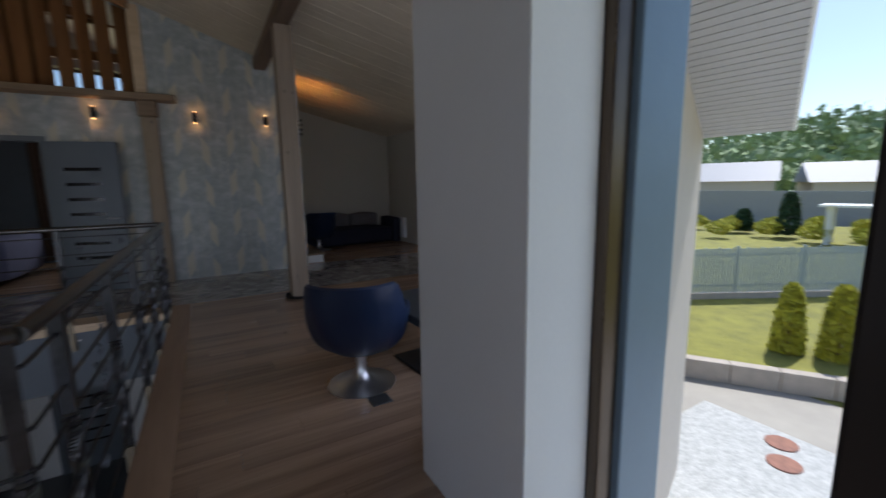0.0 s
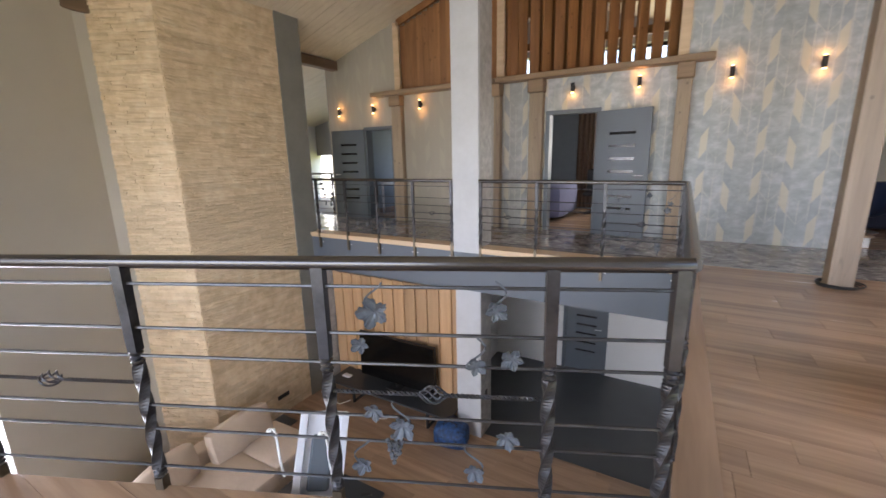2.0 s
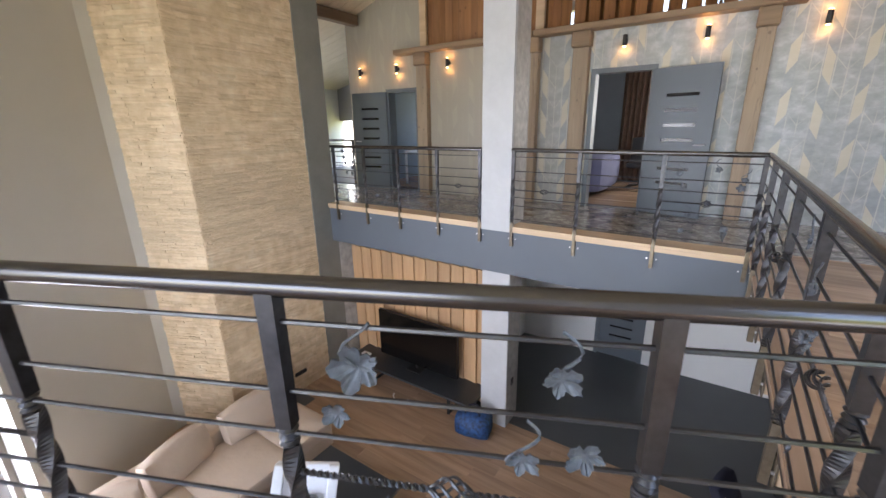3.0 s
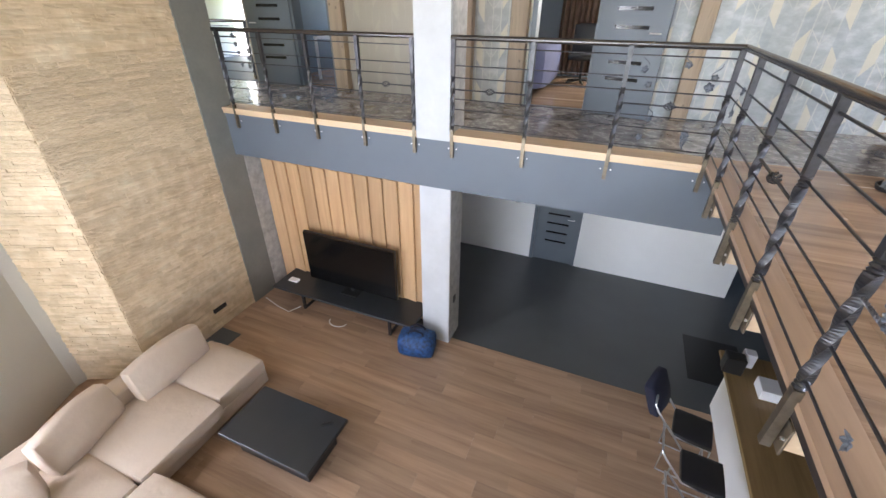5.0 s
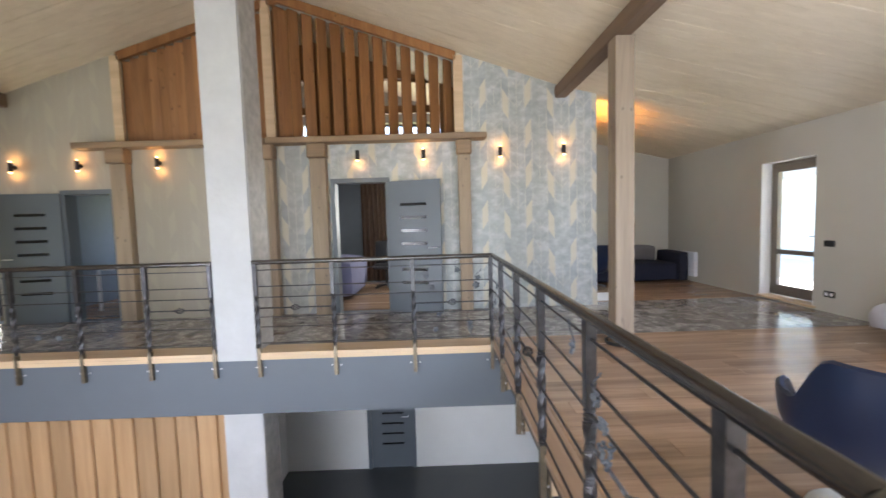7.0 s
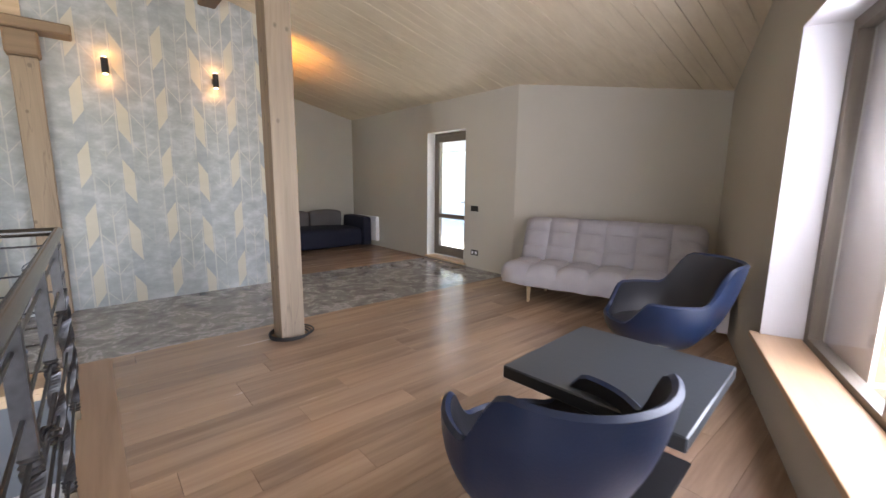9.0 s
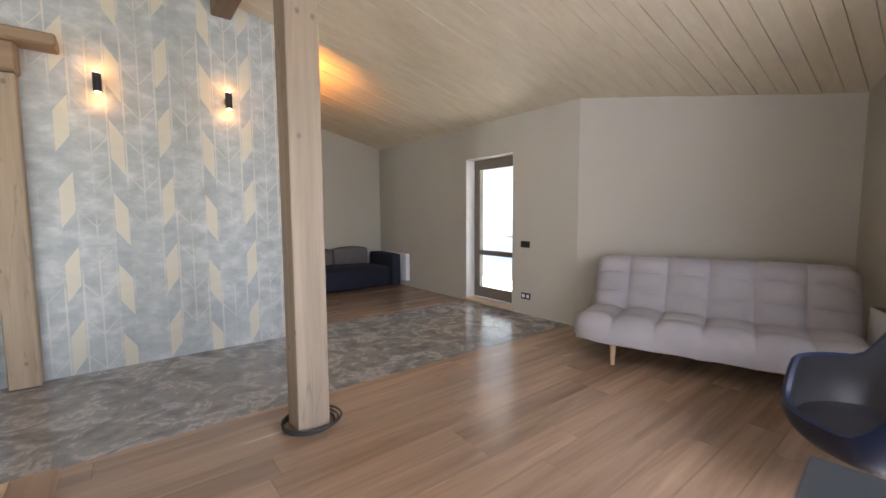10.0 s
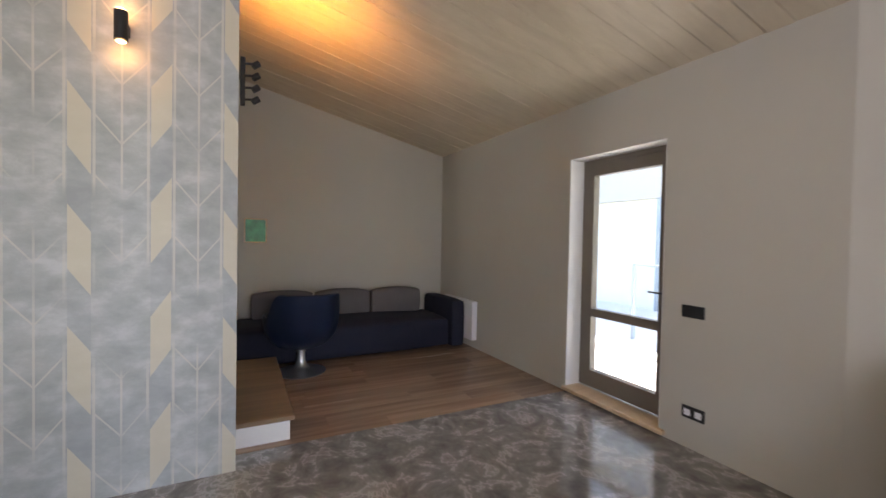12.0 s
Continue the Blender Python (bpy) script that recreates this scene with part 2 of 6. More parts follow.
M["retain"] = plain("beige_block_wall", (0.45, 0.39, 0.33), 0.85, vary=0.15, scale=3, bump=0.5)
M["grass"] = plain("mown_grass", (0.23, 0.22, 0.04), 0.9, vary=0.35, scale=1.5, bump=0.8, bscale=60, bdist=0.02)
M["thuja"] = plain("yellow_green_thuja", (0.42, 0.40, 0.03), 0.8, vary=0.5, scale=8)
M["pine"] = plain("dark_green_leaves", (0.03, 0.07, 0.02), 0.8, vary=0.4, scale=3)
# leaf green lightened to put the distance haze into the colour
M["woods"] = plain("hazed_wood_leaves", (0.27, 0.34, 0.17), 0.85, vary=0.5, scale=0.4)
M["roofgrey"] = plain("grey_roof_sheet", (0.33, 0.33, 0.35), 0.6, vary=0.08)
M["terrace"] = plain("white_terrace_paving", (0.72, 0.70, 0.67), 0.7, vary=0.05)
M["hatch"] = plain("rusty_cover", (0.28, 0.13, 0.09), 0.8, vary=0.3)


def glow(name, c, power):
    n = Nodes(name)
    n.b.inputs["Emission Color"].default_value = (*c, 1)
    n.b.inputs["Emission Strength"].default_value = power
    n.color(c)
    return n.m


M["bulb"] = glow("warm_bulb", (1, 0.60, 0.25), GLOW)


def stone_material():
    n = Nodes("split_sandstone", 0.8)
    v = n.coords(1, 1, 1, spread=True)
    a, b = n.noise(v, 6, 5), n.noise(v, 45, 4)
    info = n.t.nodes.new("ShaderNodeObjectInfo")
    geo = n.t.nodes.new("ShaderNodeNewGeometry")
    rnd = n.math("FRACT", n.math("ADD", info.outputs["Random"], geo.outputs["Random Per Island"]))
    col = n.ramp(a, [(0.3, (0.58, 0.45, 0.285)), (0.55, (0.69, 0.56, 0.385)), (0.8, (0.76, 0.67, 0.50))])
    col = n.mix(1.0, col, n.ramp(rnd, [(0.0, (0.90, 0.88, 0.85)), (0.6, (1.02, 1.0, 0.97)), (1.0, (1.1, 1.09, 1.08))]), "MULTIPLY")
    n.color(col)
    n.bump(n.math("ADD", a, n.math("MULTIPLY", b, 0.5)), 0.7, 0.012)
    return n.m


M["stone"] = stone_material()


def marble_material():
    n = Nodes("grey_swirled_marble_tile", 0.14, 0.0, 0.95)
    v = n.coords(1, 1, 1)
    a = n.noise(v, 3.6, 7, 0.62, 1.1)
    b = n.noise(v, 9.0, 4, 0.6, 1.2)
    f = n.math("ADD", n.math("MULTIPLY", a, 0.75), n.math("MULTIPLY", b, 0.25))
    vo = n.t.nodes.new("ShaderNodeTexVoronoi")
    warp = n.t.nodes.new("ShaderNodeVectorMath")
    nz = n.t.nodes.new("ShaderNodeTexNoise")
    n.link(v, nz.inputs["Vector"])
    nz.inputs["Scale"].default_value, nz.inputs["Detail"].default_value = 3.0, 4.0
    warp.operation = "MULTIPLY_ADD"
    n.link(nz.outputs["Color"], warp.inputs[0])
    warp.inputs[1].default_value = (0.7, 0.7, 0.7)
    n.link(v, warp.inputs[2])
    n.link(warp.outputs[0], vo.inputs["Vector"])
    vo.inputs["Scale"].default_value = 5.5
    flake = n.math("SUBTRACT", n.math("MULTIPLY", vo.outputs["Distance"], 0.12), 0.035)
    f = n.math("ADD", f, flake)
    col = n.ramp(f, [(0.38, (0.13, 0.12, 0.115)), (0.48, (0.20, 0.188, 0.18)), (0.57, (0.28, 0.265, 0.255)), (0.595, (0.48, 0.46, 0.44)), (0.615, (0.33, 0.315, 0.30)), (0.72, (0.22, 0.205, 0.195))])
    n.color(col)
    n.rough(b, 0.08, 0.18)
    return n.m


M["marble"] = marble_material()


def wallpaper_material():
    """Mottled blue-grey paper with cream lozenges in columns and thin branching lines."""
    n = Nodes("lozenge_wallpaper", 0.55)
    c = n.t.nodes.new("ShaderNodeTexCoord")
    s = n.t.nodes.new("ShaderNodeSeparateXYZ")
    n.link(c.outputs["Object"], s.inputs[0])
    x, z = s.outputs[0], s.outputs[2]
    v = n.coords(1, 1, 1)
    vs = n.coords(1, 1, 1.5)
    base = n.ramp(n.noise(vs, 6.5, 5, 0.6, 0.1), [(0.33, (0.315, 0.34, 0.335)), (0.52, (0.385, 0.41, 0.41)), (0.70, (0.50, 0.525, 0.525))])
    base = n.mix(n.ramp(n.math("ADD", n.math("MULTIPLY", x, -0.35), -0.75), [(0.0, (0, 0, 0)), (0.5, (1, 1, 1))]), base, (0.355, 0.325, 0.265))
    pitch = 0.347
    k = n.math("DIVIDE", n.math("SUBTRACT", x, 0.335 - pitch / 2 - 20 * pitch), pitch)
    col, u = n.math("FLOOR", k), n.math("MULTIPLY", n.math("SUBTRACT", n.math("FRACT", k), 0.5), pitch)
    odd = n.math("FRACT", n.math("MULTIPLY", col, 0.5))  # 0 or 0.5
    sign = n.math("SUBTRACT", n.math("MULTIPLY", odd, 4.0), 1.0)  # -1 or +1
    lean = n.math("MULTIPLY", n.math("MULTIPLY", u, 1.5), sign)
    zz = n.math("ADD", n.math("ADD", z, lean), n.math("MULTIPLY", odd, 0.33))
    cell = n.math("FRACT", n.math("DIVIDE", n.math("SUBTRACT", zz, 0.07 - 6.2), 0.62))
    inz = n.math("LESS_THAN", cell, 0.53)
    inx = n.math("LESS_THAN", n.math("ABSOLUTE", u), 0.047)
    loz = n.math("MULTIPLY", inz, inx)
    gap = n.math("MULTIPLY", n.math("SUBTRACT", 1.0, inz), inx)
    # stems: two lines beside each column, one between, and V branches
    m1 = n.math("LESS_THAN", n.math("ABSOLUTE", n.math("SUBTRACT", n.math("ABSOLUTE", u), 0.059)), 0.0060)
    edge = n.math("SUBTRACT", pitch / 2, n.math("ABSOLUTE", u))
    m2 = n.math("LESS_THAN", edge, 0.005)
    vz = n.math("FRACT", n.math("DIVIDE", n.math("SUBTRACT", z, n.math("MULTIPLY", edge, 1.25)), 0.31))
    m3 = n.math("MULTIPLY", n.math("LESS_THAN", vz, 0.042), n.math("GREATER_THAN", n.math("ABSOLUTE", u), 0.06))
    fade = n.ramp(n.noise(v, 2.2, 1), [(0.40, (0, 0, 0)), (0.55, (1, 1, 1))])
    lines = n.math("MULTIPLY", n.math("MAXIMUM", n.math("MAXIMUM", m1, m2), m3), fade)
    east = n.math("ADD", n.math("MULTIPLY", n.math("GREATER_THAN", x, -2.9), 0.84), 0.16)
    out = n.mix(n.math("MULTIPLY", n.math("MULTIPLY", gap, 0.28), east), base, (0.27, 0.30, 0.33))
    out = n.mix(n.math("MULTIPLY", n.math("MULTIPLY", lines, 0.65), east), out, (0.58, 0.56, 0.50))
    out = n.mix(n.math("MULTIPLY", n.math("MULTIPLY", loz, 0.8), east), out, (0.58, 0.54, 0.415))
    n.color(out)
    n.bump(n.noise(v, 120, 2), 0.1, 0.002)
    return n.m


M["paper"] = wallpaper_material()


def glass_material():
    m = bpy.data.materials.new("clear_glass")
    m.use_nodes = True
    t = m.node_tree
    t.nodes.remove(t.nodes["Principled BSDF"])
    out = t.nodes["Material Output"]
    a, b, mx = t.nodes.new("ShaderNodeBsdfTransparent"), t.nodes.new("ShaderNodeBsdfGlossy"), t.nodes.new("ShaderNodeMixShader")
    fr = t.nodes.new("ShaderNodeLayerWeight")
    po, ml = t.nodes.new("ShaderNodeMath"), t.nodes.new("ShaderNodeMath")
    po.operation, po.inputs[1].default_value = "POWER", 5.0
    ml.operation, ml.inputs[1].default_value, ml.inputs[2].default_value = "MULTIPLY_ADD", 0.8, 0.035
    fr.inputs[0].default_value = 0.5
    t.links.new(fr.outputs["Facing"], po.inputs[0])
    t.links.new(po.outputs[0], ml.inputs[0])
    b.inputs["Roughness"].default_value = 0.02
    t.links.new(ml.outputs[0], mx.inputs[0])
    t.links.new(a.outputs[0], mx.inputs[1])
    t.links.new(b.outputs[0], mx.inputs[2])
    t.links.new(mx.outputs[0], out.inputs[0])
    return m


M["glass"] = glass_material()

# ---- mesh helpers ----


def box(bm, x0, x1, y0, y1, z0, z1, m=None):
    vs = [bm.verts.new((x, y, z)) for z in (z0, z1) for x, y in ((x0, y0), (x1, y0), (x1, y1), (x0, y1))]
    for f in ((3, 2, 1, 0), (4, 5, 6, 7), (0, 1, 5, 4), (1, 2, 6, 5), (2, 3, 7, 6), (3, 0, 4, 7)):
        bm.faces.new([vs[i] for i in f])
    if m is not None:
        bmesh.ops.transform(bm, matrix=m, verts=vs)
    return vs


def boxes(*args):
    bm = bmesh.new()
    for a in args:
        box(bm, *a)
    return bm


def bevelled(bm, r=0.01, seg=2):
    bmesh.ops.bevel(bm, geom=bm.edges[:], offset=r, segments=seg, affect="EDGES", profile=0.6)
    return bm


def prism(bm, poly, z0, z1):
    """An upright prism over a polygon; z1 may be a function of x, y."""
    top = z1 if callable(z1) else (lambda x, y: z1)
    bot = z0 if callable(z0) else (lambda x, y: z0)
    a = [bm.verts.new((x, y, bot(x, y))) for x, y in poly]
    b = [bm.verts.new((x, y, top(x, y))) for x, y in poly]
    n = len(poly)
    bm.faces.new(a[::-1]), bm.faces.new(b)
    for i in range(n):
        bm.faces.new([a[i], a[(i + 1) % n], b[(i + 1) % n], b[i]])


def rod(bm, a, b, r, seg=10, r2=None, twist=0.0, steps=1, flat=1.0):
    """A bar from a to b; seg 4 and a twist make a twisted square bar."""
    a, b = Vector(a), Vector(b)
    q = (b - a).to_track_quat("Z", "Y").to_matrix()
    r2 = r if r2 is None else r2
    rings = []
    for k in range(steps + 1):
        f = k / steps
        rr, ph = r + (r2 - r) * f, twist * f + pi_4
        rings.append([bm.verts.new(a.lerp(b, f) + q @ Vector((rr * math.cos(ph + i * 2 * math.pi / seg), flat * rr * math.sin(ph + i * 2 * math.pi / seg), 0))) for i in range(seg)])
    for r0, r1 in zip(rings, rings[1:]):
        for i in range(seg):
            bm.faces.new([r0[i], r0[(i + 1) % seg], r1[(i + 1) % seg], r1[i]])
    bm.faces.new(rings[0][::-1]), bm.faces.new(rings[-1])


pi_4 = math.pi / 4


def lathe(bm, prof, c=(0, 0, 0), seg=28):
    rings = [[bm.verts.new((c[0] + r * math.cos(i * 2 * math.pi / seg), c[1] + r * math.sin(i * 2 * math.pi / seg), c[2] + z)) for i in range(seg)] for r, z in prof]
    for r0, r1 in zip(rings, rings[1:]):
        for i in range(seg):
            bm.faces.new([r0[i], r0[(i + 1) % seg], r1[(i + 1) % seg], r1[i]])
    bm.faces.new(rings[0][::-1]), bm.faces.new(rings[-1])


def tube(bm, pts, r, seg=6):
    """A round cable through points."""
    pts = [Vector(p) for p in pts]
    rings = []
    for i, p in enumerate(pts):
        d = (pts[min(i + 1, len(pts) - 1)] - pts[max(i - 1, 0)]).normalized()
        q = d.to_track_quat("Z", "Y").to_matrix()
        rings.append([bm.verts.new(p + q @ Vector((r * math.cos(k * 2 * math.pi / seg), r * math.sin(k * 2 * math.pi / seg), 0))) for k in range(seg)])
    for r0, r1 in zip(rings, rings[1:]):
        for i in range(seg):
            bm.faces.new([r0[i], r0[(i + 1) % seg], r1[(i + 1) % seg], r1[i]])
    bm.faces.new(rings[0][::-1]), bm.faces.new(rings[-1])


def mesh_of(name, bm, material, smooth=False):
    bmesh.ops.recalc_face_normals(bm, faces=bm.faces[:])
    me = bpy.data.meshes.new(name)
    bm.to_mesh(me)
    bm.free()
    me.materials.append(material)
    if smooth:
        me.polygons.foreach_set("use_smooth", [True] * len(me.polygons))
        me.set_sharp_from_angle(angle=radians(40))
    return me


def part(name, bm, material, parent=None, label="", smooth=False, m=None):
    """One mesh object under a thing or a part."""
    ob = new(name, mesh_of(name, bm, material, smooth))
    if parent is not None:
        ob.parent = parent
    if m is not None:
        ob.matrix_basis = m
    return tagged(ob, label)


def thing(name, label, category, m=None, group=""):
    ob = new(name)
    ob.empty_display_size = 0.1
    if m is not None:
        ob.matrix_basis = m
    return tagged(ob, label, category, group)


def piece(name, bm, material, label="", category="", kind="structure", smooth=False):
    """A top-level mesh."""
    return tagged(part(name, bm, material, None, "", smooth), label, category, "", kind)


def wall_bm(p0, p1, thick, z0, z1, holes=()):
    """A wall from p0 to p1; thick goes to the right of that way. holes: (u0, u1, za, zb) with u metres from p0. z1 may be a function of x, y."""
    p0, p1 = Vector(p0), Vector(p1)
    d = (p1 - p0).normalized()
    nrm = Vector((d.y, -d.x)) * thick
    us = {0.0, (p1 - p0).length, *[h[0] for h in holes], *[h[1] for h in holes]}
    for k in (-6.9, RIDGE_X, 1.55):
        if callable(z1) and min(p0.x, p1.x) < k < max(p0.x, p1.x):
            us.add((k - p0.x) / d.x)
    us = sorted(us)
    bm = bmesh.new()
    for a, b in zip(us, us[1:]):
        q = [tuple(p0 + d * a), tuple(p0 + d * b), tuple(p0 + d * b + nrm), tuple(p0 + d * a + nrm)]
        here = sorted([h for h in holes if h[0] <= a + 1e-6 and h[1] >= b - 1e-6], key=lambda h: h[2])
        lo = z0
        for h in here:
            if h[2] > lo + 1e-4 if not callable(lo) else True:
                prism(bm, q, lo, h[2])
            lo = h[3]
        prism(bm, q, lo, z1)
    return bm


def clip_poly(poly, inside):
    """Cut polygon poly by the convex polygon inside (anticlockwise)."""
    out = poly
    n = len(inside)
    for i in range(n):
        (ax, ay), (bx, by) = inside[i], inside[(i + 1) % n]
        src, out = out, []
        if not src:
            break
        side = [(bx - ax) * (y - ay) - (by - ay) * (x - ax) for x, y in src]
        for k in range(len(src)):
            p, q, sp, sq = src[k], src[(k + 1) % len(src)], side[k], side[(k + 1) % len(src)]
            if sp >= 0:
                out.append(p)
            if (sp > 0 > sq) or (sp < 0 < sq):
                f = sp / (sp - sq)
                out.append((p[0] + f * (q[0] - p[0]), p[1] + f * (q[1] - p[1])))
    return out


# ---- the plan ----
ZL = -3.315            # lower floor
YW = 7.59              # papered wall
RIDGE_X, RIDGE_Z = -2.72, 4.87


def roof(x, y=0):
    """Height of the ceiling."""
    if x >= RIDGE_X:
        return RIDGE_Z - 0.34 * (x - RIDGE_X) if x < 1.55 else 3.418 - 0.231 * (x - 1.55)
    return RIDGE_Z - 0.325 * (RIDGE_X - x) if x > -6.9 else 3.511 - 0.231 * (-6.9 - x)


CORNER = (5.97, 3.62)      # sofa wall meets window wall
WALL_E = 4.87
PIER_X = 1.42
RAIL_Z = 1.03
NEAR_DIR = Vector((-0.918, -0.3966))


def up_wall(name, p0, p1, thick, material, holes=(), label="", z0=-0.02, z1=None):
    return piece(name, wall_bm(p0, p1, thick, z0, z1 or (lambda x, y: roof(x) + 0.03), holes), material, label or "plain plastered wall", "wall")


# papered wall with two doorways and the two louvred openings above
D1, D2 = (-6.19, -5.36), (-2.06, -1.14)
X0, X1 = -7.24, 2.095
SCR_L, SCR_R = (-5.14, -2.98), (-2.86, -0.09)
_h = [(D1[0] - X0, D1[1] - X0, -0.02, 2.04), (D2[0] - X0, D2[1] - X0, -0.02, 2.10)]


def papered_wall():
    bm = bmesh.new()
    xs = sorted({X0, X1, RIDGE_X, 1.55, -6.9, *D1, *D2, *SCR_L, *SCR_R})
    for a, b in zip(xs, xs[1:]):
        q = [(a, YW), (b, YW), (b, YW + 0.2), (a, YW + 0.2)]
        mid = (a + b) / 2
        lo = 2.04 if D1[0] < mid < D1[1] else 2.10 if D2[0] < mid < D2[1] else -0.02
        scr = SCR_L[0] < mid < SCR_L[1] or SCR_R[0] < mid < SCR_R[1]
        if scr:
            prism(bm, q, lo, 2.72)
            prism(bm, q, lambda x, y: roof(x) - 0.12, lambda x, y: roof(x) + 0.03)
        else:
            prism(bm, q, lo, lambda x, y: roof(x) + 0.03)
    bmesh.ops.remove_doubles(bm, verts=bm.verts[:], dist=1e-4)
    return bm


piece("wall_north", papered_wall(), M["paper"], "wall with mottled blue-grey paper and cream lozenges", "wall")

# east side
up_wall("wall_east", (WALL_E, 5.82), (WALL_E, 10.46), 0.34, M["plaster"], [(1.01, 1.97, 0.035, 2.17)], "beige plastered wall with a terrace door", z0=ZL)
up_wall("wall_sofa", CORNER, (WALL_E, 5.82), 0.34, M["plaster"], (), "beige plastered wall behind the sofa", z0=ZL)
_wd = (Vector(CORNER) - Vector((PIER_X, 1.83))).normalized()
_wl = (Vector(CORNER) - Vector((PIER_X, 1.83))).length
WIN = (0.32, 2.27)
up_wall("wall_window", (PIER_X, 1.83), CORNER, 0.34, M["plaster"], [(WIN[0], WIN[1], 0.36, 2.25)], "beige plastered wall with a low wide window", z0=ZL)
up_wall("wall_pier", (PIER_X, -3.0), (PIER_X, 1.83), 0.34, M["pier"], [(3.25, 4.11, 0.0, 2.35)], "pale plastered wall beside the tall window", z0=ZL)
up_wall("wall_far", (WALL_E + 0.3, 10.46), (1.0, 10.46), 0.2, M["plaster"], (), "beige plastered wall of the far room")
up_wall("wall_room_side", (X1 - 0.2, 7.79), (X1 - 0.2, 10.46), 0.2, M["plaster"], (), "plastered wall of the far room")
# south and west
piece("wall_south", wall_bm((-8.0, -3.0), (PIER_X + 0.34, -3.0), 0.3, ZL, lambda x, y: roof(x) + 0.03, [(2.8, 8.6, 0.15, 2.85), (3.2, 7.0, ZL + 0.4, ZL + 2.4)]), M["white"], "plastered wall with wide windows", "wall")
SW0 = Vector((-6.96, 2.97))
SWD = Vector((0.43, -0.903)).normalized()
piece("wall_west", wall_bm(tuple(SW0), tuple(SW0 + SWD * 6.8), 0.35, ZL, lambda x, y: roof(x) + 0.03,
      [(2.0, 3.3, -0.18, 1.6), (2.0, 3.3, ZL + 0.15, -0.75)]), M["plaster"], "grey-beige plastered wall with windows on two storeys", "wall")
# hall beyond the column, upper floor
piece("wall_hall_west", wall_bm((-11.5, 3.0), (-11.5, 12.0), 0.2, -0.02, lambda x, y: roof(x) + 0.03, [(3.0, 4.2, 0.2, 2.0)]), M["white"], "pale plastered wall of the hall", "wall")
# the opening at 4.3-5.6 is unseen, added to let light into the study
piece("wall_hall_north", wall_bm((-11.5, 11.0), (5.0, 11.0), -0.2, -0.02, lambda x, y: roof(x) + 0.03, [(0.15, 1.15, 0.0, 1.5), (4.3, 5.6, 0.9, 2.2), (7.6, 12.6, 2.85, 3.75)]), M["roomgrey"], "pale plastered back wall", "wall")
piece("wall_hall_south", wall_bm((-11.5, 3.0), (-6.9, 3.0), 0.2, ZL, lambda x, y: roof(x) + 0.03), M["plaster"], "plastered wall of the hall", "wall")
piece("wall_room_division", boxes((-4.3, -4.15, 7.79, 11.0, -0.02, 2.6), (-7.24, -7.09, 7.79, 11.0, -0.02, 2.6), (0.6, 0.72, 7.79, 11.0, -0.02, 2.6)), M["blueroom"], "blue-grey room walls", "wall")
piece("ceiling_rooms", boxes((-7.24, 1.87, 7.79, 11.0, 2.60, 2.70)), M["insul"], "pale ceiling of the rooms behind", "ceiling")
piece("wall_hall_band", boxes((X0 - 0.004, X0, YW - 0.0, YW + 0.2, 0.0, 3.3)), M["column"], "grey painted wall end", "wall")

# lower storey
piece("wall_lower_north", wall_bm((-3.42, 8.78), (1.77, 8.78), -0.2, ZL, -0.70, [(1.55, 2.47, ZL, ZL + 2.07)]), M["white"], "white plastered wall of the lower hall", "wall")
piece("wall_lower_passage", wall_bm((-3.42, 6.32), (-3.42, 8.78), -0.2, ZL, -0.70), M["white"], "white plastered wall", "wall")
piece("wall_lower_kitchen", wall_bm((1.97, 10.3), (4.87, 10.3), -0.16, ZL, -0.34), M["slate"], "dark painted kitchen wall", "wall")
piece("wall_lower_kitchen_side", wall_bm((1.77, 8.98), (1.77, 10.3), -0.2, ZL, -0.34), M["slate"], "dark painted kitchen wall", "wall")
piece("wall_tv_back", boxes((-6.4, -2.95, 6.12, 6.3, ZL, -0.70)), M["column"], "grey wall behind the boards", "wall")

# floors, slabs and ceilings
P1 = [(0.345, 1.755), (1.5, 1.83), (6.1, 3.67), (4.95, 5.93), (0.345, 5.93)]
P2 = [(-5.6, -0.81), (0.19, 1.695), (0.345, 1.755), (1.5, 1.83), (1.5, -3.0), (-5.6, -3.0)]
P4 = [(2.097, 7.79), (4.95, 7.79), (4.95, 10.5), (2.097, 10.5)]
bm = bmesh.new()
for poly in (P1, P2[::1]):
    prism(bm, poly, -0.30, -0.014)
prism(bm, [(0.20, 1.70), (0.345, 1.75), (0.345, 5.66), (0.20, 5.66)], -0.075, -0.03)
prism(bm, [(-12, 5.67), (5.0, 5.67), (5.0, 5.93), (-12, 5.93)], -0.30, -0.035)
prism(bm, [(-12, 5.93), (5.0, 5.93), (5.0, 11.2), (-12, 11.2)], -0.30, -0.014)
prism(bm, [(0.5, 5.67), (4.87, 5.67), (4.87, 10.4), (0.5, 10.4)], -0.33, -0.31)
piece("floor_slab", bm, M["slate"], "dark painted edge of the upper floor", "floor")
piece("beam_edge", boxes((-6.03, 0.5, 5.665, 5.95, -0.70, -0.085)), M["slate"], "deep slate-blue painted beam under the gallery", "beam")
piece("ceiling_lower", boxes((-6.4, 1.8, 5.95, 8.98, -0.70, -0.31)), M["white"], "white ceiling of the lower hall", "ceiling")
piece("floor_edge_top", boxes((0.16, 0.345, 1.70, 5.93, -0.028, 0.004)), M["edge"], "oak edge board along the gallery opening", "trim")
